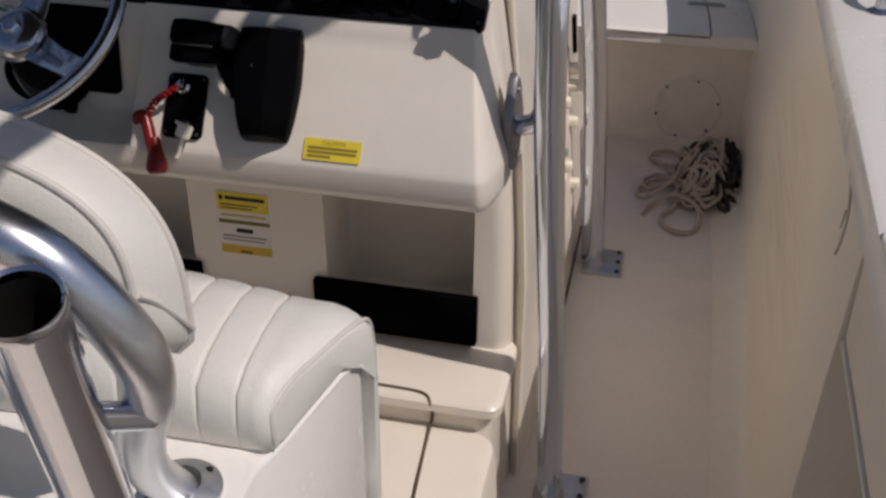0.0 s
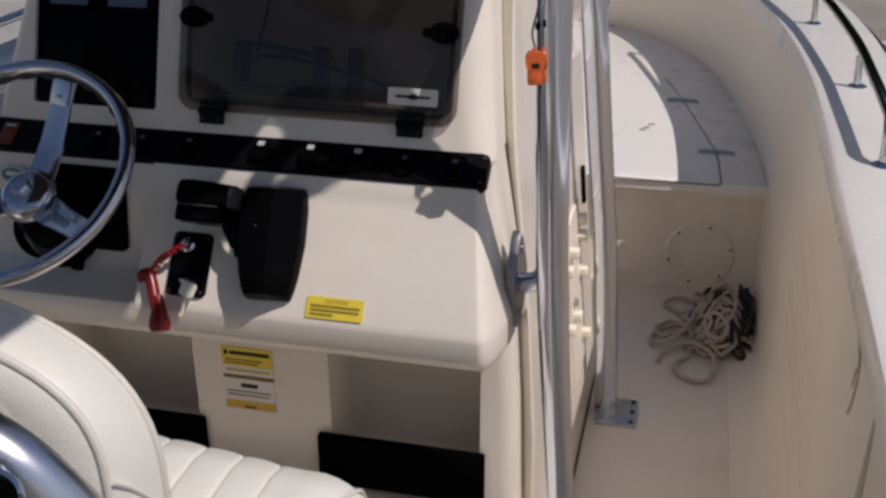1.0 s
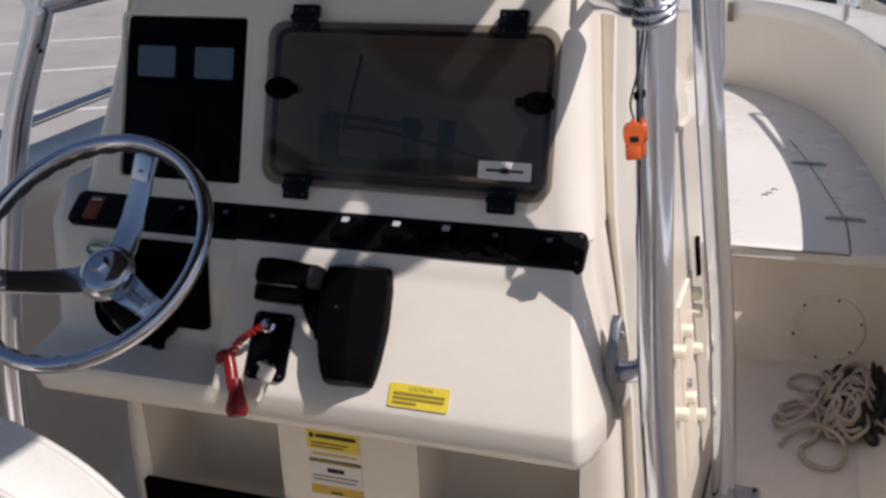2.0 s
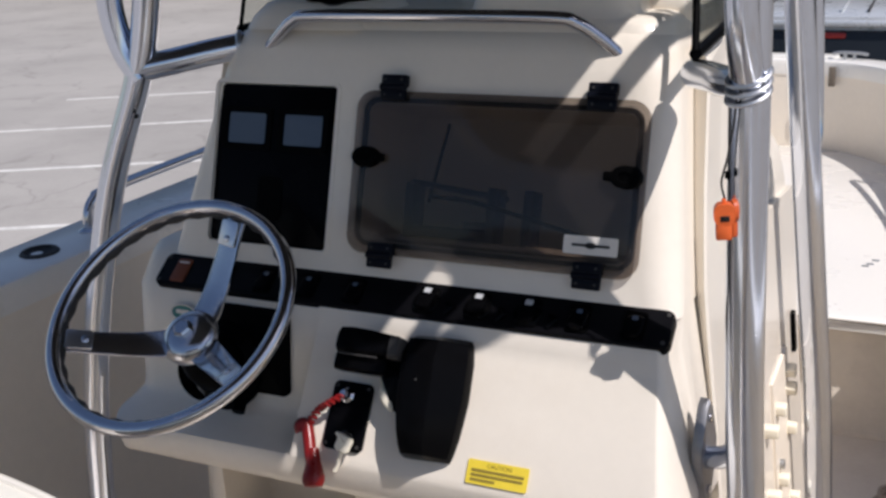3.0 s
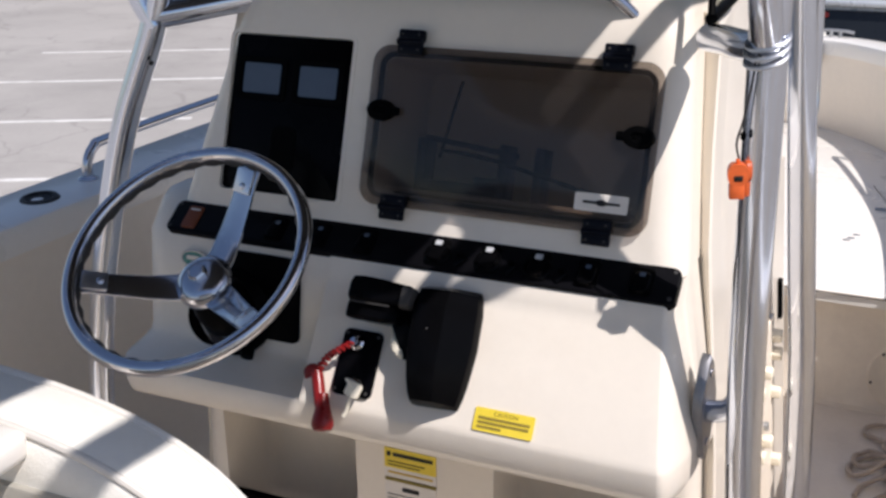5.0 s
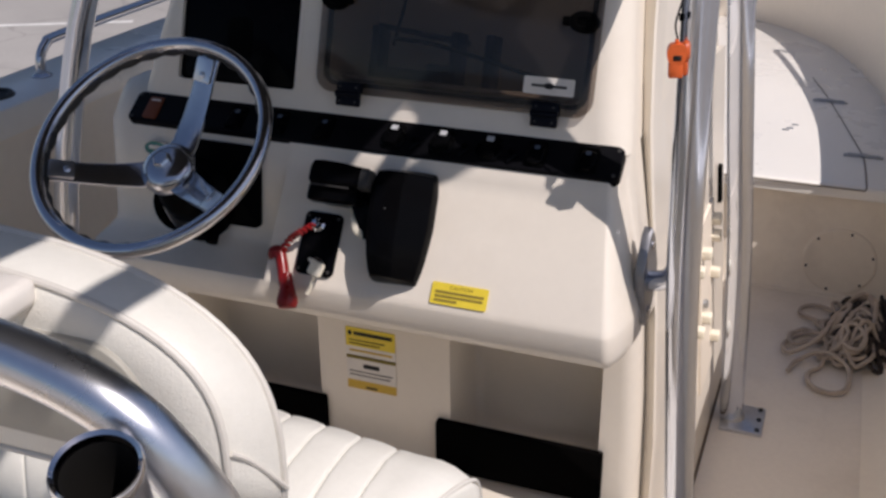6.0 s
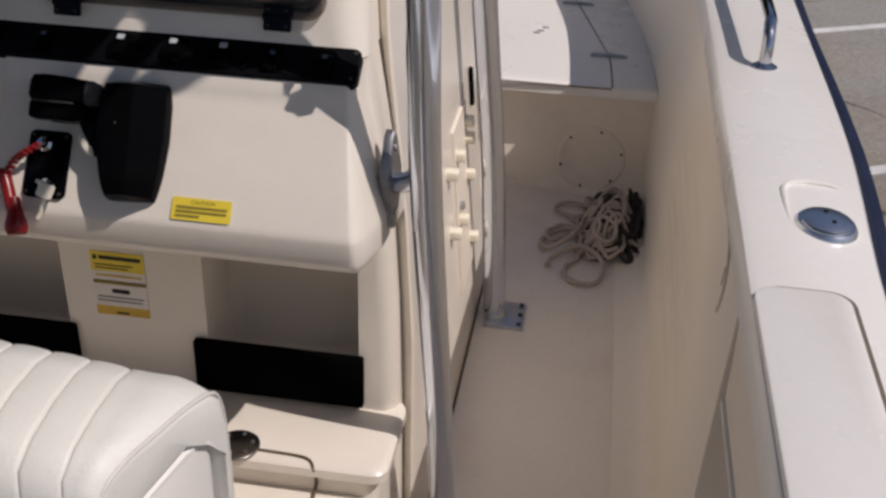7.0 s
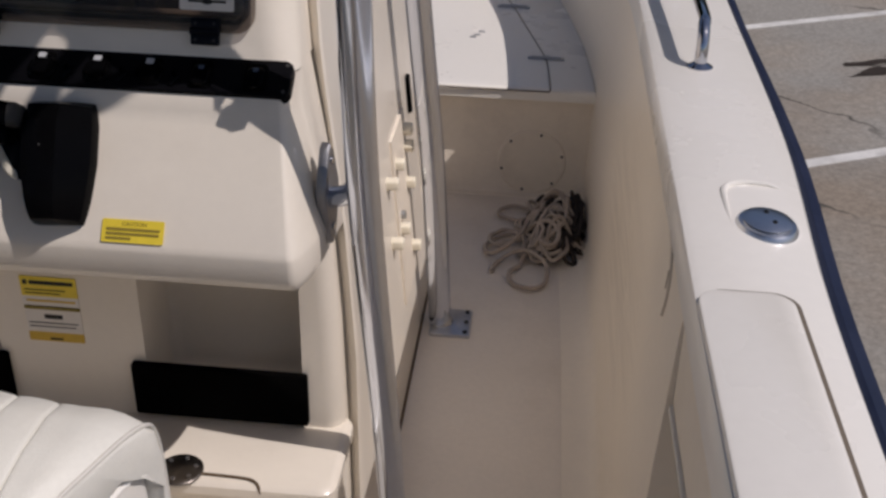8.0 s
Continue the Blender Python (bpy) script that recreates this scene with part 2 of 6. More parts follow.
def asphalt():
    """Old sun-bleached asphalt with aggregate, patches, hairline cracks and oil drips."""
    mat = material("old_asphalt", (0.37, 0.352, 0.328), 0.9, vary=0.10, scale=0.35, fine=45, bump=0.7, bump_scale=120,
                   stain=(0.17, 0.16, 0.15), stain_amount=0.35, stain_scale=0.5)
    nodes, links = mat.node_tree.nodes, mat.node_tree.links
    bsdf = nodes["Principled BSDF"]
    base = bsdf.inputs["Base Color"].links[0].from_socket
    coord = nodes.new("ShaderNodeTexCoord")
    wob = nodes.new("ShaderNodeTexNoise")
    wob.inputs["Scale"].default_value, wob.inputs["Detail"].default_value = 1.3, 6
    links.new(coord.outputs["Object"], wob.inputs["Vector"])
    warp = nodes.new("ShaderNodeVectorMath")
    warp.operation = "MULTIPLY_ADD"
    warp.inputs[1].default_value = (1.1, 1.1, 0)
    links.new(wob.outputs["Color"], warp.inputs[0])
    links.new(coord.outputs["Object"], warp.inputs[2])
    vor = nodes.new("ShaderNodeTexVoronoi")
    vor.feature = "DISTANCE_TO_EDGE"
    vor.inputs["Scale"].default_value = 0.55
    links.new(warp.outputs[0], vor.inputs["Vector"])
    thin = nodes.new("ShaderNodeMapRange")
    thin.inputs[1].default_value, thin.inputs[2].default_value = 0.003, 0.016
    thin.inputs[3].default_value, thin.inputs[4].default_value = 1.0, 0.0
    links.new(vor.outputs["Distance"], thin.inputs[0])
    gate = nodes.new("ShaderNodeTexNoise")
    gate.inputs["Scale"].default_value = 0.8
    links.new(coord.outputs["Object"], gate.inputs["Vector"])
    open_ = nodes.new("ShaderNodeMapRange")
    open_.inputs[1].default_value, open_.inputs[2].default_value = 0.40, 0.52
    links.new(gate.outputs["Fac"], open_.inputs[0])
    both = nodes.new("ShaderNodeMath")
    both.operation = "MULTIPLY"
    links.new(thin.outputs[0], both.inputs[0])
    links.new(open_.outputs[0], both.inputs[1])
    mix = nodes.new("ShaderNodeMix")
    mix.data_type = "RGBA"
    mix.inputs[7].default_value = (0.07, 0.064, 0.055, 1)
    links.new(both.outputs[0], mix.inputs[0])
    # the asphalt turns darker and grittier towards starboard, with stronger cracks
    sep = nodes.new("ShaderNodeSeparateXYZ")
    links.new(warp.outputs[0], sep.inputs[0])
    side_ramp = nodes.new("ShaderNodeMapRange")
    side_ramp.inputs[1].default_value, side_ramp.inputs[2].default_value = 0.2, 1.6
    links.new(sep.outputs["X"], side_ramp.inputs[0])
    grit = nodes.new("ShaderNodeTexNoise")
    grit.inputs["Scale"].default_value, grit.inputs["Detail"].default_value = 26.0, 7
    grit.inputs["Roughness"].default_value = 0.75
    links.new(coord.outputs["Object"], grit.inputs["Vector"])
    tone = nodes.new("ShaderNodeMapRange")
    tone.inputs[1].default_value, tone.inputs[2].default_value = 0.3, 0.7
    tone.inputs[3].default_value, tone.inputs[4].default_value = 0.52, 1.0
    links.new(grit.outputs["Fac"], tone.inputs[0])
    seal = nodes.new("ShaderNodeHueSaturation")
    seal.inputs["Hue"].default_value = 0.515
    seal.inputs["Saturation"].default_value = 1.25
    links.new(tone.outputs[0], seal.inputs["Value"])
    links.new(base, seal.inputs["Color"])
    side_tone = nodes.new("ShaderNodeMix")
    side_tone.data_type = "RGBA"
    links.new(side_ramp.outputs[0], side_tone.inputs[0])
    links.new(base, side_tone.inputs[6])
    links.new(seal.outputs["Color"], side_tone.inputs[7])
    # rusty brown patches worn into it
    rust = nodes.new("ShaderNodeTexNoise")
    rust.inputs["Scale"].default_value, rust.inputs["Detail"].default_value = 0.55, 6
    links.new(coord.outputs["Object"], rust.inputs["Vector"])
    worn = nodes.new("ShaderNodeMapRange")
    worn.inputs[1].default_value, worn.inputs[2].default_value = 0.46, 0.66
    links.new(side_ramp.outputs[0], worn.inputs[4])
    links.new(rust.outputs["Fac"], worn.inputs[0])
    rusty = nodes.new("ShaderNodeMix")
    rusty.data_type, rusty.blend_type = "RGBA", "MULTIPLY"
    rusty.inputs[7].default_value = (1.0, 0.88, 0.77, 1)
    links.new(worn.outputs[0], rusty.inputs[0])
    links.new(side_tone.outputs[2], rusty.inputs[6])
    links.new(rusty.outputs[2], mix.inputs[6])
    crack_ramp = nodes.new("ShaderNodeMapRange")
    crack_ramp.inputs[3].default_value, crack_ramp.inputs[4].default_value = 0.22, 1.0
    links.new(side_ramp.outputs[0], crack_ramp.inputs[0])
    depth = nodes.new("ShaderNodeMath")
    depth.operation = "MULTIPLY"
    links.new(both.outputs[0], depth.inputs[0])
    links.new(crack_ramp.outputs[0], depth.inputs[1])
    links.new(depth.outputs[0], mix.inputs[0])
    links.new(mix.outputs[2], bsdf.inputs["Base Color"])
    return mat


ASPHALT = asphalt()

# ---------------------------------------------------------------- mesh tools


def thing(name, at, label, category, group="", kind=""):
    ob = new(name)
    ob.matrix_basis = Matrix.Translation(at)
    ob.empty_display_size = 0.05
    return tagged(ob, label, category, group, kind)


def home(ob):
    """The pose of an object in the world."""
    m = ob.matrix_basis
    if ob.parent:
        m = home(ob.parent) @ ob.matrix_parent_inverse @ m
    return m


def mesh_of(bm, name, mat, sharp=38):
    bmesh.ops.recalc_face_normals(bm, faces=bm.faces[:])
    lim = radians(sharp)
    for f in bm.faces:
        f.smooth = True
    for e in bm.edges:
        if len(e.link_faces) == 2 and e.calc_face_angle(0) > lim:
            e.smooth = False
    me = bpy.data.meshes.new(name)
    bm.to_mesh(me)
    bm.free()
    me.materials.append(mat)
    return me


def part(name, bm, mat, parent, label="", sharp=38):
    """A bmesh, built in world places, as one mesh under a thing or a part."""
    ob = new(name, bm if isinstance(bm, bpy.types.Mesh) else mesh_of(bm, name, mat, sharp))
    ob.parent = parent
    ob.matrix_parent_inverse = home(parent).inverted()
    return tagged(ob, label)


def solid(name, bm, mat, label, category, group="", kind="", sharp=38):
    """A thing that is a single mesh."""
    return tagged(new(name, mesh_of(bm, name, mat, sharp)), label, category, group, kind)


def bm_new():
    return bmesh.new()


def add_box(bm, x0, x1, y0, y1, z0, z1, bevel=0.0, seg=2, m=None):
    t = bmesh.new()
    bmesh.ops.create_cube(t, size=1)
    bmesh.ops.transform(t, verts=t.verts, matrix=Matrix.Translation(((x0 + x1) / 2, (y0 + y1) / 2, (z0 + z1) / 2)) @ Matrix.Diagonal((x1 - x0, y1 - y0, z1 - z0, 1)))
    if bevel:
        bmesh.ops.bevel(t, geom=t.edges[:], offset=bevel, segments=seg, affect="EDGES", profile=0.5)
    return join(bm, t, m)


def join(bm, t, m=None):
    if m is not None:
        bmesh.ops.transform(t, verts=t.verts, matrix=m)
    me = bpy.data.meshes.new("tmp")
    t.to_mesh(me)
    t.free()
    bm.from_mesh(me)
    bpy.data.meshes.remove(me)
    return bm


def smooth_path(pts, steps=8, closed=False):
    """Catmull-Rom through the points."""
    pts = [Vector(p) for p in pts]
    n, out = len(pts), []
    for i in range(n if closed else n - 1):
        if closed:
            a, b, c, d = (pts[(i + k) % n] for k in (-1, 0, 1, 2))
        else:
            b, c = pts[i], pts[i + 1]
            a = pts[i - 1] if i else b * 2 - c
            d = pts[i + 2] if i + 2 < n else c * 2 - b
        for k in range(steps):
            s = k / steps
            out.append(0.5 * ((2 * b) + (c - a) * s + (2 * a - 5 * b + 4 * c - d) * s * s + (3 * b - a - 3 * c + d) * s ** 3))
    if not closed:
        out.append(pts[-1])
    return out


def add_tube(bm, pts, r, n=12, closed=False, caps=True, flat=1.0):
    pts = [Vector(p) for p in pts]
    k = len(pts)
    rad = r if isinstance(r, (list, tuple)) else [r] * k
    rings, up = [], None
    for i, p in enumerate(pts):
        if closed:
            d = pts[(i + 1) % k] - pts[i - 1]
        else:
            d = pts[min(i + 1, k - 1)] - pts[max(i - 1, 0)]
        d.normalize()
        if up is None:
            up = d.orthogonal().normalized()
        up = (up - d * up.dot(d)).normalized()
        side = d.cross(up)
        rings.append([bm.verts.new(p + (up * math.cos(2 * math.pi * j / n) + side * math.sin(2 * math.pi * j / n) * flat) * rad[i]) for j in range(n)])
    for i in range(k if closed else k - 1):
        a, b = rings[i], rings[(i + 1) % k]
        off = 0
        if closed and i == k - 1:
            off = min(range(n), key=lambda o: (a[0].co - b[o].co).length)
        for j in range(n):
            bm.faces.new((a[j], a[(j + 1) % n], b[(j + 1 + off) % n], b[(j + off) % n]))
    if caps and not closed:
        bm.faces.new(rings[0][::-1])
        bm.faces.new(rings[-1])
    return bm


def add_lathe(bm, prof, m=None, n=28):
    """A turned shape from (radius, height) pairs, open at neither end."""
    t = bmesh.new()
    rings = []
    for r, z in prof:
        if r < 1e-6:
            rings.append([t.verts.new((0, 0, z))])
        else:
            rings.append([t.verts.new((r * math.cos(2 * math.pi * j / n), r * math.sin(2 * math.pi * j / n), z)) for j in range(n)])
    for a, b in zip(rings, rings[1:]):
        for j in range(n):
            q = [a[j % len(a)], a[(j + 1) % len(a)], b[(j + 1) % len(b)], b[j % len(b)]]
            q = list(dict.fromkeys(q))
            if len(q) > 2:
                t.faces.new(q)
    return join(bm, t, m)


def add_loft(bm, rings, cap=True, closed=True, m=None):
    """Skin rings of equal length."""
    t = bmesh.new()
    vs = [[t.verts.new(p) for p in ring] for ring in rings]
    for a, b in zip(vs, vs[1:]):
        n = len(a)
        for j in range(n if closed else n - 1):
            t.faces.new((a[j], a[(j + 1) % n], b[(j + 1) % n], b[j]))
    if cap and closed:
        t.faces.new(vs[0][::-1])
        t.faces.new(vs[-1])
    return join(bm, t, m)


def round_rect(x0, x1, y0, y1, r, n=6):
    pts = []
    for cx, cy, a0 in ((x1 - r, y1 - r, 0), (x0 + r, y1 - r, 90), (x0 + r, y0 + r, 180), (x1 - r, y0 + r, 270)):
        for i in range(n + 1):
            a = radians(a0 + 90 * i / n)
            pts.append((cx + r * math.cos(a), cy + r * math.sin(a)))
    return pts


def add_plate(bm, x0, x1, y0, y1, r, z0, z1, m=None, edge=0.0, n=6):
    """A plate with rounded corners, lying in its own xy, with a softened upper edge."""
    rings = [[(x, y, z0) for x, y in round_rect(x0, x1, y0, y1, r, n)]]
    if edge:
        rings.append([(x, y, z1 - edge) for x, y in round_rect(x0, x1, y0, y1, r, n)])
        rings.append([(x, y, z1 - edge * 0.3) for x, y in round_rect(x0 + edge * 0.3, x1 - edge * 0.3, y0 + edge * 0.3, y1 - edge * 0.3, max(r - edge * 0.3, 1e-4), n)])
        rings.append([(x, y, z1) for x, y in round_rect(x0 + edge, x1 - edge, y0 + edge, y1 - edge, max(r - edge, 1e-4), n)])
    else:
        rings.append([(x, y, z1) for x, y in round_rect(x0, x1, y0, y1, r, n)])
    return add_loft(bm, rings, m=m)


def add_ring_plate(bm, x0, x1, y0, y1, r, w, z0, z1, m=None, n=6):
    """A flat rounded frame of width w."""
    o, i = round_rect(x0, x1, y0, y1, r, n), round_rect(x0 + w, x1 - w, y0 + w, y1 - w, max(r - w, 0.002), n)
    rings = [[(*p, z0) for p in o], [(*p, z1) for p in o], [(*p, z1) for p in i], [(*p, z0) for p in i], [(*p, z0) for p in o]]
    return add_loft(bm, rings, cap=False, m=m)


def carve(me, cutters):
    """The mesh with boxes or plates cut out of it."""
    ob = new("carving", me)
    made = []
    for c in cutters:
        cut = new("cutter", mesh_of(c, "cutter", CREAM))
        mod = ob.modifiers.new("cut", "BOOLEAN")
        mod.operation, mod.object, mod.solver = "DIFFERENCE", cut, "EXACT"
        made.append(cut)
    got = bpy.data.meshes.new_from_object(ob.evaluated_get(bpy.context.evaluated_depsgraph_get()))
    for o in (ob, *made):
        bpy.data.objects.remove(o)
    return got


def frame_on(o, u, n):
    """A pose at o whose x runs along u and whose z is the outward normal n."""
    n = Vector(n).normalized()
    u = Vector(u)
    u = (u - n * u.dot(n)).normalized()
    v = n.cross(u)
    return Matrix(((u.x, v.x, n.x, o[0]), (u.y, v.y, n.y, o[1]), (u.z, v.z, n.z, o[2]), (0, 0, 0, 1)))


def lerp(a, b, s):
    return a + (b - a) * s


def ground_z(x, y):
    return -1.30 + 0.0105 * x - 0.021 * y


def build_ground():
    bm = bm_new()
    ring = [0, 3, 6, 10, 16, 24, 34, 60, 90, 160, 300, 900]
    prev = [bm.verts.new((0, 3, ground_z(0, 3)))]
    for r in ring[1:]:
        cur = []
        for j in range(40):
            a = 2 * math.pi * j / 40
            x, y = r * math.cos(a), 3 + r * math.sin(a)
            k = min(1.0, 90 / max(r, 1))
            cur.append(bm.verts.new((x, y, -1.30 + (ground_z(x, y) + 1.30) * k)))
        for j in range(40):
            if len(prev) == 1:
                bm.faces.new((prev[0], cur[j], cur[(j + 1) % 40]))
            else:
                bm.faces.new((prev[j], cur[j], cur[(j + 1) % 40], prev[(j + 1) % 40]))
        prev = cur
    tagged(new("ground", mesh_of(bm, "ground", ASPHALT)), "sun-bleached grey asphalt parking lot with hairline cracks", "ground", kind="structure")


build_ground()

TURN = radians(26.1)
ALONG, ACROSS = Vector((math.cos(TURN), math.sin(TURN), 0)), Vector((-math.sin(TURN), math.cos(TURN), 0))


def stripe(i, s0, s1):
    """One painted stall line; i counts the lines, s runs along it."""
    bm = bm_new()
    n = 10
    rows = []
    for k in range(n + 1):
        c = ACROSS * (3.61 + 2.78 * i) + ALONG * lerp(s0, s1, k / n)
        rows.append([c - ACROSS * 0.055, c + ACROSS * 0.055])
    rings = [[(p.x, p.y, ground_z(p.x, p.y) + h) for p, h in ((a, 0.0), (a, 0.005), (b, 0.005), (b, 0.0))] for a, b in rows]
    add_loft(bm, rings)
    solid("parking_line", bm, PAINT, "worn white painted stall line on the asphalt", "parking line", "parking lines")


for i, (s0, s1) in enumerate(((3.6, 9.0), (4.1, 8.2), (-8.2, -2.6), (-8.4, -2.6), (-7.2, -1.5), (-6.1, -1.0))):
    stripe(i, s0, s1)
for i in range(-2, 5):
    if i not in (0, 1):
        stripe(i, 4.0, 8.6)


def oil_stain():
    bm = bm_new()
    for k in range(9):
        c = Vector((3.98, 7.66, 0)) + ALONG * random.uniform(-0.45, 0.5) + ACROSS * random.uniform(-0.16, 0.16)
        w = random.uniform(0.08, 0.35)
        ring = []
        for j in range(14):
            a = 2 * math.pi * j / 14
            q = c + ALONG * math.cos(a) * w * random.uniform(0.7, 1.3) + ACROSS * math.sin(a) * 0.05 * random.uniform(0.5, 1.5)
            ring.append(bm.verts.new((q.x, q.y, ground_z(q.x, q.y) + 0.004 + k * 0.0006)))
        bm.faces.new(ring)
    solid("oil_stain", bm, material("dried_oil", (0.035, 0.025, 0.018), 0.7, vary=0.3, scale=5), "dark oil drip stain on the asphalt", "stain", kind="stuff")


oil_stain()


LOT_EDGE = ((-90, 53.0), (-39.5, 38.4), (-27.5, 35.6), (-20, 34.0), (-10, 32.2), (20, 29.5), (90, 25.0))


def lot_edge(x):
    """Where the asphalt gives way to the woods."""
    for (xa, ya), (xb, yb) in zip(LOT_EDGE, LOT_EDGE[1:]):
        if x <= xb:
            return lerp(ya, yb, (x - xa) / (xb - xa))
    return 25.0


def woods_floor():
    bm = bm_new()
    rows = []
    for k in range(61):
        x = -70 + k * 2.3
        y0 = lot_edge(x) + random.uniform(-0.25, 0.25)
        rows.append([bm.verts.new((x, y0 + d, ground_z(x, y0 + d) + h)) for d, h in ((0, -0.02), (0.15, 0.05), (1.0, 0.12), (4.0, 0.25), (40.0, 0.9))])
    for a, b in zip(rows, rows[1:]):
        for j in range(4):
            bm.faces.new((a[j], b[j], b[j + 1], a[j + 1]))
    tagged(new("woodland_floor", mesh_of(bm, "woodland_floor", LITTER)), "brown leaf litter under the woodland edge", "ground", kind="structure")


woods_floor()


def leaf_crown(seed, count, spread, z0, z1, size):
    """A crown of many small leaves clumped round twigs, uneven, with gaps."""
    rng = random.Random(seed)
    bm = bm_new()
    clumps = []
    for _ in range(46):
        a, h = rng.uniform(0, 2 * math.pi), rng.uniform(0, 1)
        r = spread * (0.35 + 0.65 * math.sqrt(rng.random())) * (1.15 - 0.55 * abs(h - 0.45))
        clumps.append((Vector((r * math.cos(a), r * math.sin(a), lerp(z0, z1, h))), rng.uniform(0.35, 0.8)))
    for _ in range(count):
        c, w = rng.choice(clumps)
        p = c + Vector((rng.gauss(0, w), rng.gauss(0, w), rng.gauss(0, w * 0.55)))
        s = size * rng.uniform(0.6, 1.5)
        d = Vector((rng.gauss(0, 1), rng.gauss(0, 1), rng.gauss(-0.2, 0.6))).normalized()
        q = d.cross(Vector((rng.gauss(0, 1), rng.gauss(0, 1), rng.gauss(0.8, 1)))).normalized()
        v = [bm.verts.new(p), bm.verts.new(p + d * s * 0.5 + q * s * 0.28), bm.verts.new(p + d * s), bm.verts.new(p + d * s * 0.5 - q * s * 0.28)]
        bm.faces.new(v)
    return bm


def trunk_mesh(seed, height, r):
    rng = random.Random(seed)
    bm = bm_new()
    pts, x, y = [], 0.0, 0.0
    for k in range(8):
        pts.append((x, y, height * k / 7))
        x += rng.gauss(0, 0.12)
        y += rng.gauss(0, 0.12)
    add_tube(bm, smooth_path(pts, 3), [r * (1.25 - 1.0 * k / 21) for k in range(22)], 9)
    for _ in range(9):
        k = rng.randint(2, 6)
        a = rng.uniform(0, 2 * math.pi)
        b = Vector(pts[k])
        e = b + Vector((math.cos(a) * 1.5, math.sin(a) * 1.5, rng.uniform(0.5, 1.2)))
        add_tube(bm, [b, (b + e) / 2 + Vector((0, 0, 0.12)), e], [r * 0.4, r * 0.25, r * 0.08], 6)
    return bm


def tree(seed, height, r, leaves, spread, z0, size, leaf):
    t = thing("tree", (0, 0, 0), "leafy broadleaf tree at the edge of the woods", "tree", "woodland edge trees")
    part("trunk", trunk_mesh(seed, height * 0.85, r), BARK, t)
    part("crown", leaf_crown(seed + 50, leaves, spread, z0, height, size), leaf, t)
    return t


def shrub(seed, height, leaves, spread, leaf):
    t = thing("shrub", (0, 0, 0), "dense green undergrowth shrub at the lot edge", "shrub", "woodland edge shrubs")
    bm = bm_new()
    rng = random.Random(seed)
    for _ in range(7):
        a = rng.uniform(0, 6.28)
        add_tube(bm, [(0, 0, 0), (math.cos(a) * spread * 0.3, math.sin(a) * spread * 0.3, height * 0.5), (math.cos(a) * spread * 0.6, math.sin(a) * spread * 0.6, height * 0.9)], [0.035, 0.025, 0.008], 6)
    part("stem", bm, BARK, t)
    part("foliage", leaf_crown(seed + 9, leaves, spread, 0.15, height, 0.15), leaf, t)
    return t


KINDS = [tree(1, 12.0, 0.16, 4200, 2.7, 2.7, 0.42, LEAF), tree(2, 13.5, 0.2, 4200, 3.0, 3.2, 0.42, LEAF2), tree(3, 10.0, 0.11, 3600, 2.4, 2.2, 0.36, LEAF)]
SHRUBS = [shrub(11, 2.2, 1500, 1.2, LEAF), shrub(12, 2.9, 1900, 1.3, LEAF2), shrub(13, 1.4, 900, 1.0, LEAF2)]
rng = random.Random(7)
first = set()


def plant(kinds, x, y, lo, hi):
    k = rng.randrange(len(kinds))
    s = rng.uniform(lo, hi)
    m = Matrix.Translation((x, y, ground_z(x, y) + 0.08)) @ Matrix.Rotation(rng.uniform(0, 6.28), 4, "Z") @ Matrix.Scale(s, 4)
    if kinds[k] in first:
        made = copy_thing(kinds[k], Matrix.Translation((0, 0, 0)))
        made.matrix_basis = m
    else:
        first.add(kinds[k])
        kinds[k].matrix_basis = m


for i in range(44):
    x = -42 + i * 1.6 + rng.uniform(-0.5, 0.5)
    plant(KINDS, x, lot_edge(x) + 3.2 + rng.uniform(0, 2.2), 0.85, 1.2)
for i in range(34):
    x = -42 + i * 2.0 + rng.uniform(-0.9, 0.9)
    plant(SHRUBS, x, lot_edge(x) + 1.3 + rng.uniform(0, 1.6), 0.6, 1.0)
for i in range(30):
    x = -44 + i * 2.4 + rng.uniform(-0.8, 0.8)
    plant(KINDS, x, lot_edge(x) + 6.5 + rng.uniform(0, 3.0), 0.9, 1.3)
for i in range(28):
    x = -44 + i * 2.6 + rng.uniform(-0.9, 0.9)
    plant(SHRUBS, x, lot_edge(x) + 6.5 + rng.uniform(0, 3.0), 1.2, 1.7)
for i in range(20):
    x = -48 + i * 4.0 + rng.uniform(-0.8, 0.8)
    plant(KINDS, x, lot_edge(x) + 10.0 + rng.uniform(0, 4.0), 1.0, 1.4)
for i in range(26):
    x = -56 + i * 2.9 + rng.uniform(-0.8, 0.8)
    plant(KINDS, x, lot_edge(x) + 15.0 + rng.uniform(0, 5.0), 1.0, 1.4)
for i in range(26):
    x = -56 + i * 2.9 + rng.uniform(-0.8, 0.8)
    plant(SHRUBS, x, lot_edge(x) + 11.5 + rng.uniform(0, 5.0), 1.8, 2.6)
for i in range(14):
    x = -64 + i * 1.65 + rng.uniform(-0.5, 0.5)
    plant(KINDS, x, lot_edge(x) + 3.4 + rng.uniform(0, 3.0), 0.9, 1.2)
    plant(SHRUBS, x + 0.8, lot_edge(x) + 2.0 + rng.uniform(0, 4.0), 0.9, 1.6)

# ---------------------------------------------------------------- boat hull and deck
boat = thing("boat_hull", (0, 0, -0.75), "white and cream fibreglass open fishing boat hull with navy rub rail", "boat")


def zcap(y):
    return 0.926 - 0.030 * max(0.0, y)


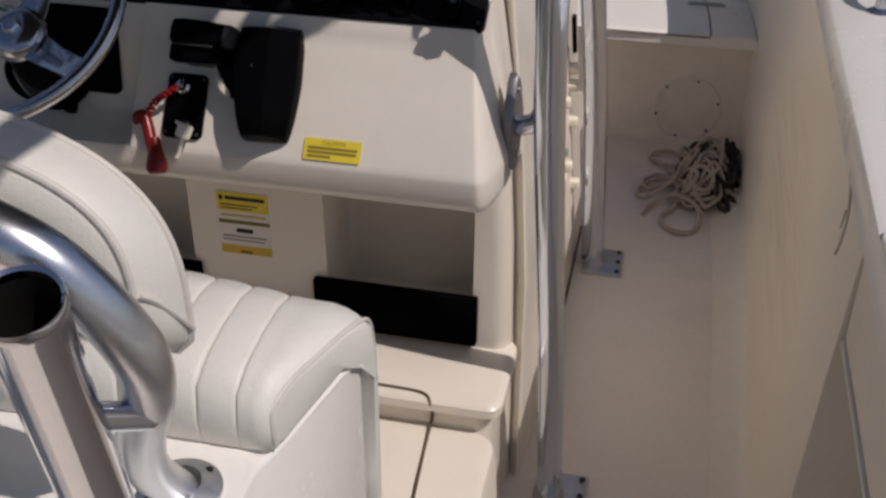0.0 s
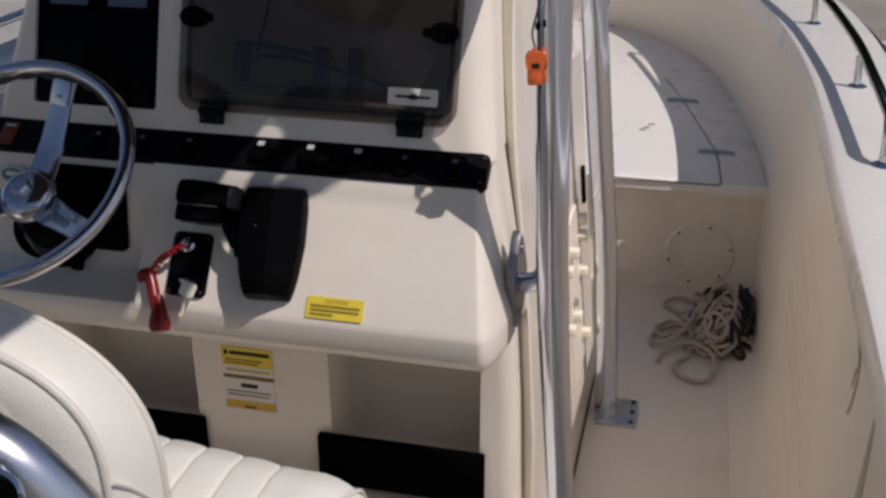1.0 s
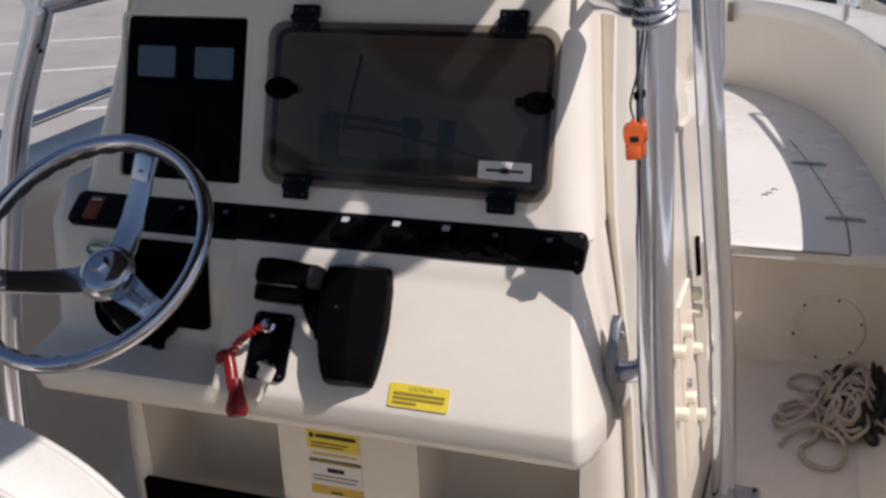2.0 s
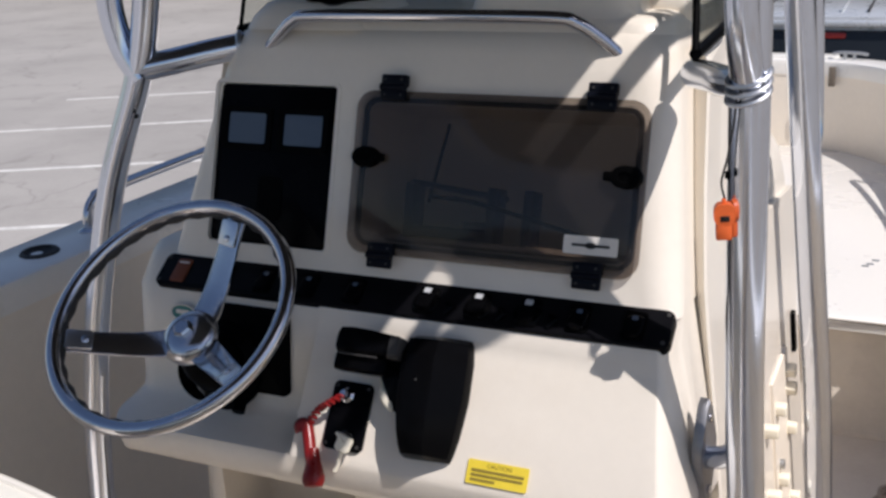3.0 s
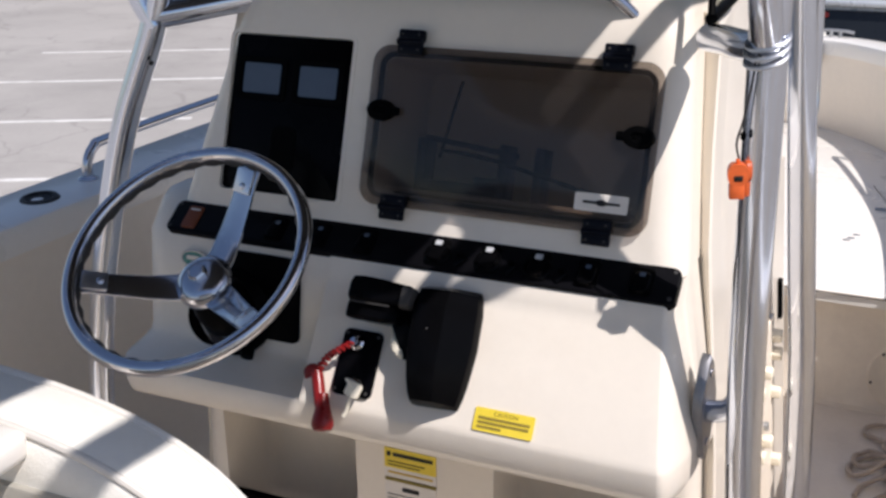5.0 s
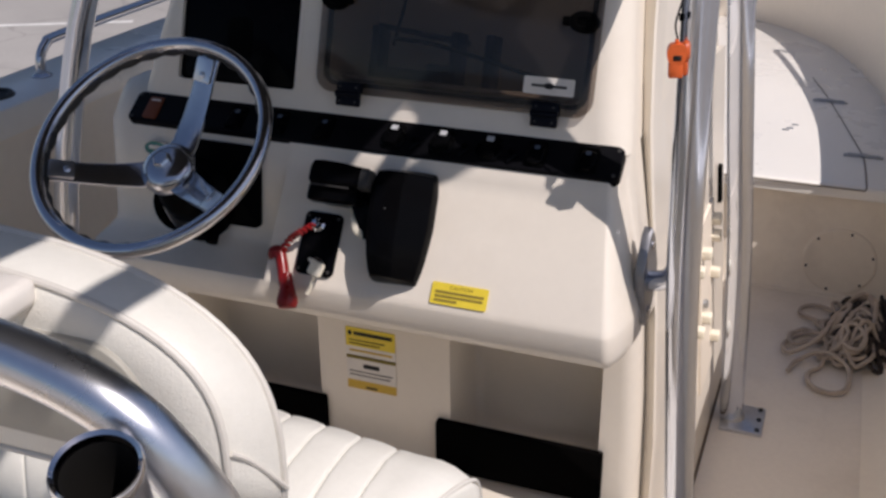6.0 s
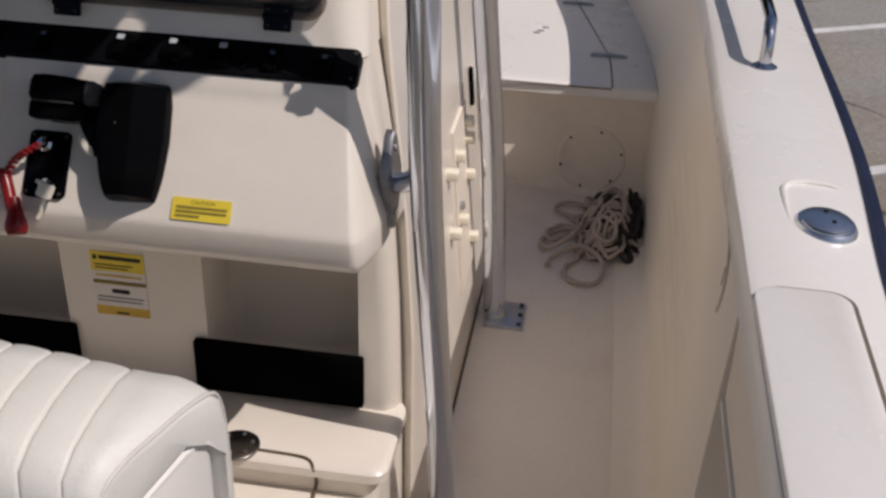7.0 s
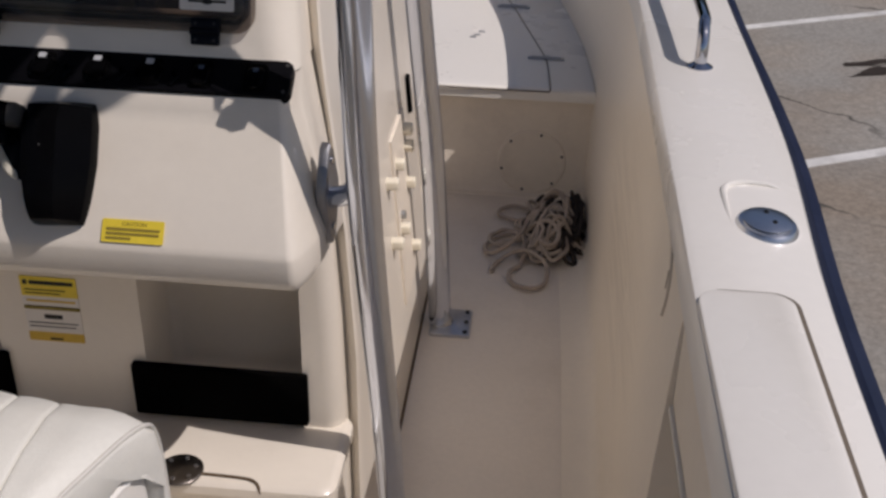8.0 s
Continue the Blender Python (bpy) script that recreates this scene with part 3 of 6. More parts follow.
INNER = smooth_path([(1.021, -2.4, 0), (1.024, -1.2, 0), (1.028, -0.3, 0), (1.035, 0.3, 0), (1.043, 0.9, 0), (1.040, 1.4, 0), (1.008, 1.9, 0), (0.945, 2.4, 0), (0.83, 3.0, 0), (0.66, 3.45, 0), (0.42, 3.76, 0), (0.2, 3.86, 0), (0, 3.88, 0)], 6)
OUTER = smooth_path([(1.19, -2.4, 0), (1.2, -1.2, 0), (1.21, -0.3, 0), (1.25, 0.3, 0), (1.265, 1.0, 0), (1.275, 1.45, 0), (1.265, 2.0, 0), (1.205, 2.55, 0), (1.08, 3.05, 0), (0.88, 3.50, 0), (0.57, 3.87, 0), (0.25, 4.02, 0), (0, 4.05, 0)], 6)
FLOOR = smooth_path([(1.0, -2.4, 0), (1.0, -1.2, 0), (1.005, -0.3, 0), (1.008, 0.3, 0), (1.005, 0.9, 0), (0.995, 1.4, 0), (0.985, 1.9, 0), (0.93, 2.45, 0), (0.82, 3.0, 0), (0.65, 3.44, 0), (0.41, 3.75, 0), (0.2, 3.85, 0), (0, 3.87, 0)], 6)


def mirrored(points):
    """Starboard points carried round the bow to port."""
    return points + [Vector((-p.x, p.y, p.z)) for p in points[-2::-1]]


INNER2, OUTER2, FLOOR2 = mirrored(INNER), mirrored(OUTER), mirrored(FLOOR)


def sweep(sections, closed=True):
    bm = bm_new()
    add_loft(bm, sections, closed=closed, cap=closed)
    return bm


def cap_section(i, o):
    z = zcap(i.y)
    zo = zcap(i.y) - 0.012
    d = (o - i)
    n = d.normalized()
    pts = [(i + n * 0.02, z - 0.075), (i - n * 0.004, z - 0.07), (i - n * 0.006, z - 0.018), (i - n * 0.001, z - 0.005), (i + n * 0.012, z), (i + d * 0.5, z + 0.001),
           (o - n * 0.03, zo + 0.008), (o - n * 0.008, zo + 0.002), (o, zo - 0.012), (o + n * 0.004, zo - 0.05), (o - n * 0.03, zo - 0.05), (o - n * 0.04, zo - 0.03), (i + n * 0.03, z - 0.03)]
    return [(p.x, p.y, h) for p, h in pts]


part("gunwale", sweep([cap_section(a, b) for a, b in zip(INNER2, OUTER2)]), WHITE, boat, "glossy white gunwale cap")


def rail_section(i, o, scale=1.0):
    zo = zcap(i.y) - 0.062
    n = (o - i).normalized()
    ring = []
    for k in range(8):
        a = 2 * math.pi * k / 8
        ring.append((o + n * (0.014 + 0.026 * math.cos(a)), zo + 0.030 * math.sin(a)))
    return [(p.x, p.y, h) for p, h in ring]


part("rub_rail", sweep([rail_section(a, b) for a, b in zip(INNER2, OUTER2)]), NAVY, boat, "navy blue rubber rub rail")


def hull_section(i, o):
    z = zcap(i.y) - 0.06
    k = min(1.0, max(0.0, (4.05 - o.y) / 2.0)) ** 0.5
    sgn = 1 if o.x >= 0 else -1
    chine = Vector((sgn * abs(o.x) * 0.86 * k + sgn * 0.0, o.y - 0.25 * (1 - k), 0))
    keel_z = -0.78 + 0.75 * (1 - k) ** 2
    pts = [(Vector((o.x, o.y, 0)) - (o - i).normalized() * 0.012, z), (o.lerp(chine, 0.5), z - 0.45), (chine, -0.32 + 0.5 * (1 - k)), (Vector((sgn * 0.4 * k, chine.y - 0.05, 0)), lerp(-0.32, keel_z, 0.62) + 0.3 * (1 - k)), (Vector((0, chine.y - 0.1, 0)), keel_z)]
    return [(p.x, p.y, h) for p, h in pts]


hb = bm_new()
add_loft(hb, [hull_section(a, b) for a, b in zip(INNER2, OUTER2)], closed=False)
add_box(hb, -1.17, 1.17, -2.44, -2.4, -0.3, 0.85)
part("hull_shell", hb, WHITE, boat, "white hull sides and bottom", 60)


def edge_y(z):
    """Where the full side liner ends and the recess under the gunwale begins."""
    return -0.236 - 0.002 * z


def liner_point(i, f, k, z1):
    s = k / 12
    x, y = lerp(f.x, i.x, s ** 1.6), lerp(f.y, i.y, s ** 1.6)
    if k == 0:
        x -= 0.03 * (1 if f.x > 0.1 else -1 if f.x < -0.1 else 0)
        y -= 0.03 if f.y > 3.5 else 0
    return Vector((x, y, 0.0 if k == 0 else 0.03 + (z1 - 0.03) * (k - 1) / 11))


def liner_section(i, f):
    z1 = zcap(i.y) - 0.06
    sx = 1 if f.x > 0.1 else -1 if f.x < -0.1 else 0
    sy = 1 if f.y > 3.5 else 0
    rows = [Vector((f.x - d * sx, f.y - d * sy, h)) for d, h in ((0.085, 0.0006), (0.055, 0.0032), (0.030, 0.0095), (0.012, 0.019))]
    rows += [liner_point(i, f, k, z1) + Vector((0, 0, 0.006 if k == 1 else 0)) for k in range(1, 13)]
    for p in rows:
        p.y = max(p.y, edge_y(p.z))
    return rows


STATIONS = [(a, b) for a, b in zip(mirrored(INNER), mirrored(FLOOR)) if a.y > -0.45]
lb = bm_new()
add_loft(lb, [[p + Vector(((0.13 if p.x > 0 else -0.13), 0.02, 0)) for p in liner_section(*STATIONS[0])], liner_section(*STATIONS[0])] + [liner_section(*s) for s in STATIONS] + [[p + Vector(((0.13 if p.x > 0 else -0.13), 0.02, 0)) for p in liner_section(*STATIONS[-1])]][:1], closed=False)
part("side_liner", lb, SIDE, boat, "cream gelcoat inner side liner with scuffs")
for sgn in (1, -1):
    lb = bm_new()
    add_loft(lb, [[(sgn * 1.02, y, 0.0), (sgn * 1.125, y, 0.02), (sgn * 1.135, y, 0.4), (sgn * 1.14, y, 0.86)] for y in (-2.4, -1.5, -0.7, -0.4, -0.2, -0.1)], closed=False)
    part("recess_wall", lb, LINER, boat, "cream side wall set back under the gunwale")
    lb = bm_new()
    add_box(lb, min(sgn * 1.030, sgn * 1.047), max(sgn * 1.030, sgn * 1.047), -2.4, -0.2375, 0.706, 0.885, 0.004)
    part("gunwale_lip", lb, LINER, boat, "cream panel hanging below the gunwale")
    lb = bm_new()
    add_box(lb, min(sgn * 1.025, sgn * 1.052), max(sgn * 1.025, sgn * 1.052), -2.4, -0.242, 0.693, 0.7055, 0.004)
    part("lip_trim", lb, PIPING, boat, "pale trim along the panel's lower edge")

fb = bm_new()
add_box(fb, -1.16, 1.16, -2.4, 1.86, -0.05, 0.0, 0.002)
part("deck_floor", fb, DECK, boat, "cream non-skid deck floor")
tb = bm_new()
add_box(tb, -1.15, 1.15, -2.4, -2.3, 0.0, 0.85, 0.03)
part("transom_wall", tb, LINER, boat)

# raised bow platform and its riser
pb = bm_new()
edge_pts = [p for p in FLOOR if p.y > 1.78]
outline = [Vector((0.99, 1.765, 0))] + edge_pts
ring_top = [(p.x * 1.0 + 0.01 * (1 if p.x > 0 else 0), p.y + 0.005, 0.40) for p in outline] + [(-p.x - 0.01, p.y + 0.005, 0.40) for p in outline[-2::-1]]
ring_bot = [(x, y, 0.36) for x, y, z in ring_top]
add_loft(pb, [ring_bot, ring_top])
bmesh.ops.bevel(pb, geom=[e for e in pb.edges if all(v.co.z > 0.39 for v in e.verts)], offset=0.012, segments=3, affect="EDGES", profile=0.5)
part("bow_platform", pb, WHITE, boat, "white raised bow casting platform")
rb = bm_new()
add_loft(rb, [[(x, 1.79, -0.01), (x, 1.791, 0.002), (x, 1.811, 0.006), (x, 1.819, 0.016), (x, 1.823, 0.2), (x, 1.827, 0.37), (x, 1.88, 0.37), (x, 1.88, -0.01)] for x in (-1.0, -0.5, 0.0, 0.5, 1.0)])
part("platform_riser", rb, LINER, boat, "cream riser below the bow platform")

# bow deck details
bb = bm_new()
add_plate(bb, -0.30, 0.30, 0.0, 0.10, 0.03, 0.0, 0.012, m=Matrix.Translation((0, 3.90, zcap(3.88) - 0.002)), edge=0.006)
part("anchor_lid", bb, WHITE, boat, "white anchor locker lid")
bb = bm_new()
add_box(bb, 0.27, 0.30, 3.80, 3.815, 0.70, 0.79, 0.004)
part("lid_slot", bb, SEAM, boat)


def seam_line(name, pts, r, mat, parent):
    bm = bm_new()
    add_tube(bm, smooth_path(pts, 4), r, 6)
    return part(name, bm, mat, parent)


seam_line("hatch_seam", [(0.852, 1.772, 0.395), (0.853, 1.79, 0.40), (0.845, 1.95, 0.400), (0.836, 2.06, 0.400)], 0.0028, SEAM, boat)
seam_line("hatch_seam", [(0.836, 2.06, 0.400), (0.703, 2.63, 0.400), (0.62, 2.93, 0.400)], 0.0022, SEAM, boat)
seam_line("hatch_seam", [(0.852, 1.770, 0.392), (0.55, 1.766, 0.392), (0.25, 1.766, 0.392)], 0.0028, SEAM, boat)
seam_line("hatch_seam", [(0.275, 1.80, 0.400), (0.262, 2.05, 0.400), (0.25, 2.5, 0.400)], 0.0028, SEAM, boat)
for cx, cy in ((0.836, 2.055), (0.703, 2.627)):
    bm = bm_new()
    add_box(bm, cx - 0.062, cx + 0.062, cy - 0.011, cy + 0.011, 0.398, 0.405, 0.002)
    add_tube(bm, [(cx - 0.05, cy, 0.405), (cx + 0.05, cy, 0.405)], 0.005, 8)
    add_lathe(bm, [(0.014, 0.398), (0.014, 0.409), (0.0, 0.411)], Matrix.Translation((cx, cy, 0)), 10)
    hg = part("hatch_hinge", bm, STEEL, boat, "dull metal strap hinge")
for cx, cy in ((0.585, 2.27), (0.60, 2.31), (0.572, 2.245)):
    bm = bm_new()
    add_box(bm, cx - 0.012, cx + 0.012, cy - 0.006, cy + 0.006, 0.398, 0.403, 0.002)
    part("latch_dot", bm, DULLALUM, boat)

# round inspection plate in the riser
RISER = frame_on((0.810, 1.8195, 0.121), (1, 0, 0), (0, -1, 0.02))
bm = bm_new()
add_lathe(bm, [(0.0, 0.004), (0.100, 0.004), (0.106, 0.0052), (0.110, 0.0052), (0.114, 0.002), (0.115, -0.004)], RISER, 40)
plate = part("inspection_plate", bm, LINER, boat, "round cream inspection plate with dark screws")
for k in range(6):
    a = radians(75 + 60 * k)
    bm = bm_new()
    add_lathe(bm, [(0.0045, 0.004), (0.0045, 0.0075), (0.0, 0.009)], RISER @ Matrix.Translation((0.103 * math.cos(a), 0.103 * math.sin(a), 0)), 8)
    part("screw", bm, INK, plate)

# gunwale lid, fishing rod holders, scuff mark, moulded ridge
LIDZ = zcap(0)
bm = bm_new()
add_plate(bm, 1.031, 1.158, -2.2, -0.285, 0.035, LIDZ - 0.004, LIDZ + 0.0022, n=8)
part("lid_gap", bm, SEAM, boat)
bm = bm_new()
add_plate(bm, 1.027, 1.152, -2.19, -0.291, 0.032, LIDZ - 0.004, LIDZ + 0.007, edge=0.005, n=8)
part("gunwale_lid", bm, WHITE, boat, "white inset gunwale hatch lid")
bm = bm_new()
add_plate(bm, -1.152, -1.036, -2.19, -0.9, 0.032, LIDZ - 0.004, LIDZ + 0.007, edge=0.005, n=8)
part("gunwale_lid", bm, WHITE, boat, "white inset gunwale hatch lid")
bm = bm_new()
pts = smooth_path([(1.100, -0.10, LIDZ), (1.100, -0.02, LIDZ + 0.002), (1.104, 0.025, LIDZ + 0.003), (1.128, 0.046, LIDZ + 0.004), (1.17, 0.050, LIDZ + 0.002), (1.192, 0.044, LIDZ - 0.003)], 6)
add_tube(bm, [p - Vector((0, 0, 0.0028)) for p in pts], [0.003 + 0.002 * math.sin(math.pi * min(1, k / len(pts) * 1.3 + 0.05)) for k in range(len(pts))], 8)
part("moulded_ridge", bm, WHITE, boat)
seam_line("scuff_mark", [(1.0285, -0.012, 0.865), (1.0285, -0.05, 0.845), (1.0275, -0.075, 0.815), (1.0260, -0.075, 0.775), (1.0245, -0.06, 0.74)], 0.0030, SCUFF, boat)
seam_line("scuff_mark", [(1.0275, -0.05, 0.815), (1.0265, -0.045, 0.78)], 0.002, SCUFF, boat)


def rod_holder(cx, cy, lid):
    t = thing("rod_holder", (cx, cy, zcap(cy)), "oval rod holder with a domed stainless cap flush in the gunwale" if lid else "open dark oval rod holder flush in the gunwale", "rod holder", "gunwale rod holders")
    m = Matrix.Translation((cx, cy, zcap(cy))) @ Matrix.Rotation(radians(14), 4, "Z") @ Matrix.Diagonal((0.88, 1.0, 1, 1))
    bm = bm_new()
    add_lathe(bm, [(0.0, -0.01), (0.031, -0.01), (0.033, 0.004), (0.038, 0.0075), (0.046, 0.0065), (0.051, 0.0), (0.051, -0.012)], m, 36)
    part("flange", bm, BRUSHED if lid else GREYBLK, t)
    bm = bm_new()
    if lid:
        add_lathe(bm, [(0.034, 0.004), (0.040, 0.011), (0.030, 0.0145), (0.0, 0.0155)], m, 36)
        part("cap", bm, BRUSHED, t, "domed stainless cap")
        for dy in (-0.016, 0.016):
            bm = bm_new()
            add_lathe(bm, [(0.004, 0.012), (0.004, 0.0165), (0.0, 0.017)], m @ Matrix.Translation((0.004, dy, 0)), 8)
            part("screw", bm, INK, t)
    else:
        # the dark of the hole is the colour of a shallow closed dish
        add_lathe(bm, [(0.0, 0.000), (0.030, 0.002), (0.036, 0.0078)], m, 28)
        part("bore", bm, INK, t, "shallow ink-dark dish in place of the shaded bore")


rod_holder(1.150, -0.094, True)
rod_holder(-1.12, 0.349, False)


def bow_rail(side):
    t = thing("bow_rail", (side * 1.13, 0.62, zcap(0.62)), "polished stainless bow rail on stanchions along the gunwale", "rail", "bow rails")
    y0 = 0.62 if side > 0 else 0.53
    pts = [(1.132, y0, zcap(0.6) - 0.005), (1.132, y0 + 0.005, 0.955), (1.134, y0 + 0.035, 0.985), (1.138, y0 + 0.09, 0.992), (1.14, 1.0, 0.99), (1.135, 1.4, 0.985), (1.09, 2.0, 0.975), (0.99, 2.55, 0.965), (0.86, 3.0, 0.955), (0.79, 3.17, 0.93), (0.785, 3.18, zcap(3.2) - 0.005)]
    bm = bm_new()
    add_tube(bm, smooth_path([(side * x, y, z) for x, y, z in pts], 6), 0.0127, 14)
    part("tube", bm, CHROME, t)
    for x, y in ((1.138, 1.25), (1.085, 2.02)):
        bm = bm_new()
        add_tube(bm, [(side * (x + 0.005), y, zcap(y) - 0.005), (side * x, y, 0.968)], 0.0095, 10)
        add_lathe(bm, [(0.024, -0.002), (0.024, 0.004), (0.012, 0.010)], Matrix.Translation((side * (x + 0.005), y, zcap(y))), 16)
        part("stanchion", bm, CHROME, t)
    bm = bm_new()
    add_lathe(bm, [(0.026, -0.002), (0.026, 0.004), (0.013, 0.012)], Matrix.Translation((side * 1.132, y0, zcap(y0))), 18)
    part("foot", bm, CHROME, t)


bow_rail(1)
bow_rail(-1)


def deck_cleat():
    t = thing("deck_cleat", (0.35, 3.89, zcap(3.9)), "small stainless bow cleat on the white foredeck", "cleat")
    z = zcap(3.88) + 0.012
    bm = bm_new()
    add_tube(bm, smooth_path([(0.275, 3.89, z + 0.016), (0.31, 3.885, z + 0.022), (0.39, 3.875, z + 0.022), (0.43, 3.87, z + 0.016)], 4), 0.007, 10)
    part("horn", bm, STEEL, t)
    for x in (0.33, 0.37):
        bm = bm_new()
        add_tube(bm, [(x, 3.88, z - 0.014), (x, 3.88, z + 0.021)], 0.008, 10)
        part("leg", bm, STEEL, t)


deck_cleat()


def heap_walk(rng, count, cx, cy, rx, ry, top, floor):
    """A wandering line that keeps turning back into an oval heap, highest at its middle."""
    pts = []
    a, bend, px, py = rng.uniform(0, 6.3), 1.0, cx, cy
    for k in range(count):
        bend = max(-1.7, min(1.7, bend + rng.gauss(0, 0.5)))
        a += bend * 0.5
        u, v = (px - cx) / rx, (py - cy) / ry
        if u * u + v * v > 0.75:
            a += math.sin(math.atan2(cy - py, cx - px) - a) * 0.95
        px += 0.024 * math.cos(a)
        py += 0.034 * math.sin(a)
        heap = max(0.0, 1 - ((px - cx) / rx) ** 2 - ((py - cy) / ry) ** 2)
        pts.append((px, py, floor + top * heap * (0.25 + 0.75 * k / count) + rng.uniform(0, 0.014)))
    return pts


def rope_pile():
    rng = random.Random(5)
    tail = [(0.78, 1.40, 0.06), (0.71, 1.36, 0.02), (0.685, 1.42, 0.012), (0.74, 1.50, 0.015), (0.80, 1.46, 0.03), (0.80, 1.33, 0.014), (0.765, 1.27, 0.012), (0.78, 1.205, 0.012), (0.835, 1.185, 0.012), (0.872, 1.225, 0.013), (0.87, 1.31, 0.03), (0.80, 1.36, 0.04), (0.73, 1.33, 0.013), (0.71, 1.27, 0.011)]
    bm = bm_new()
    add_tube(bm, smooth_path(heap_walk(rng, 210, 0.885, 1.50, 0.085, 0.20, 0.10, 0.012) + tail, 4), 0.0068, 8)
    add_tube(bm, smooth_path(heap_walk(rng, 170, 0.90, 1.55, 0.075, 0.19, 0.12, 0.016) + [(0.76, 1.60, 0.014), (0.715, 1.66, 0.011), (0.76, 1.70, 0.013), (0.83, 1.66, 0.02)], 4), 0.0064, 8)
    solid("rope", bm, ROPE, "tangled weathered beige dock rope heaped on the deck", "rope", sharp=60)
    bm = bm_new()
    add_tube(bm, smooth_path(heap_walk(rng, 260, 0.90, 1.53, 0.09, 0.20, 0.095, 0.008), 4), 0.0075, 6)
    pts = []
    for k in range(60):
        a = k * 1.9
        pts.append((0.962 + 0.028 * math.cos(a * 1.3) * rng.uniform(0.4, 1), 1.56 + 0.17 * math.sin(a) * rng.uniform(0.5, 1), 0.006 + 0.0019 * k * rng.uniform(0.4, 1)))
    add_tube(bm, smooth_path(pts, 5), 0.006, 6)
    solid("dark_line", bm, DARKROPE, "dark wet line heaped under and behind the pale rope", "rope", sharp=60)


rope_pile()


def boat_trailer():
    t = thing("boat_trailer", (0, 0.3, -1.3), "galvanised steel boat trailer carrying the hull", "trailer")
    for s in (-1, 1):
        bm = bm_new()
        add_box(bm, s * 0.72 - 0.04, s * 0.72 + 0.04, -2.2, 2.6, -0.98, -0.86, 0.008)
        part("side_rail", bm, STEEL, t)
        bm = bm_new()
        add_tube(bm, [(s * 0.72, 2.6, -0.92), (0, 4.6, -0.92)], 0.05, 8)
        part("drawbar", bm, STEEL, t)
        bm = bm_new()
        add_box(bm, s * 0.5 - 0.07, s * 0.5 + 0.07, -2.1, 2.0, -0.80, -0.50, 0.01)
        part("bunk_board", bm, BARK, t)
        for y in (-0.9, -0.1):
            w = part("wheel", add_lathe(bm_new(), [(0.0, -0.09), (0.19, -0.1), (0.31, -0.1), (0.335, -0.06), (0.335, 0.06), (0.31, 0.1), (0.19, 0.1), (0.0, 0.09)], Matrix.Translation((s * 0.98, y, -0.965 - 0.021 * y)) @ Matrix.Rotation(radians(90), 4, "Y"), 28), TYRE, t)
            part("rim", add_lathe(bm_new(), [(0.0, -0.115), (0.06, -0.115), (0.18, -0.105), (0.19, -0.09), (0.19, 0.09), (0.18, 0.105), (0.0, 0.115)], Matrix.Translation((s * 0.98, y, -0.965 - 0.021 * y)) @ Matrix.Rotation(radians(90), 4, "Y"), 20), STEEL, w)
    for y in (-1.8, -0.5, 0.8, 2.2):
        bm = bm_new()
        add_box(bm, -0.72, 0.72, y - 0.04, y + 0.04, -0.96, -0.80, 0.008)
        part("cross_member", bm, STEEL, t)
    bm = bm_new()
    for y in (-0.9, -0.1):
        add_tube(bm, [(-0.98, y, -0.965), (0.98, y, -0.965)], 0.035, 8)
    part("axle", bm, STEEL, t)


boat_trailer()


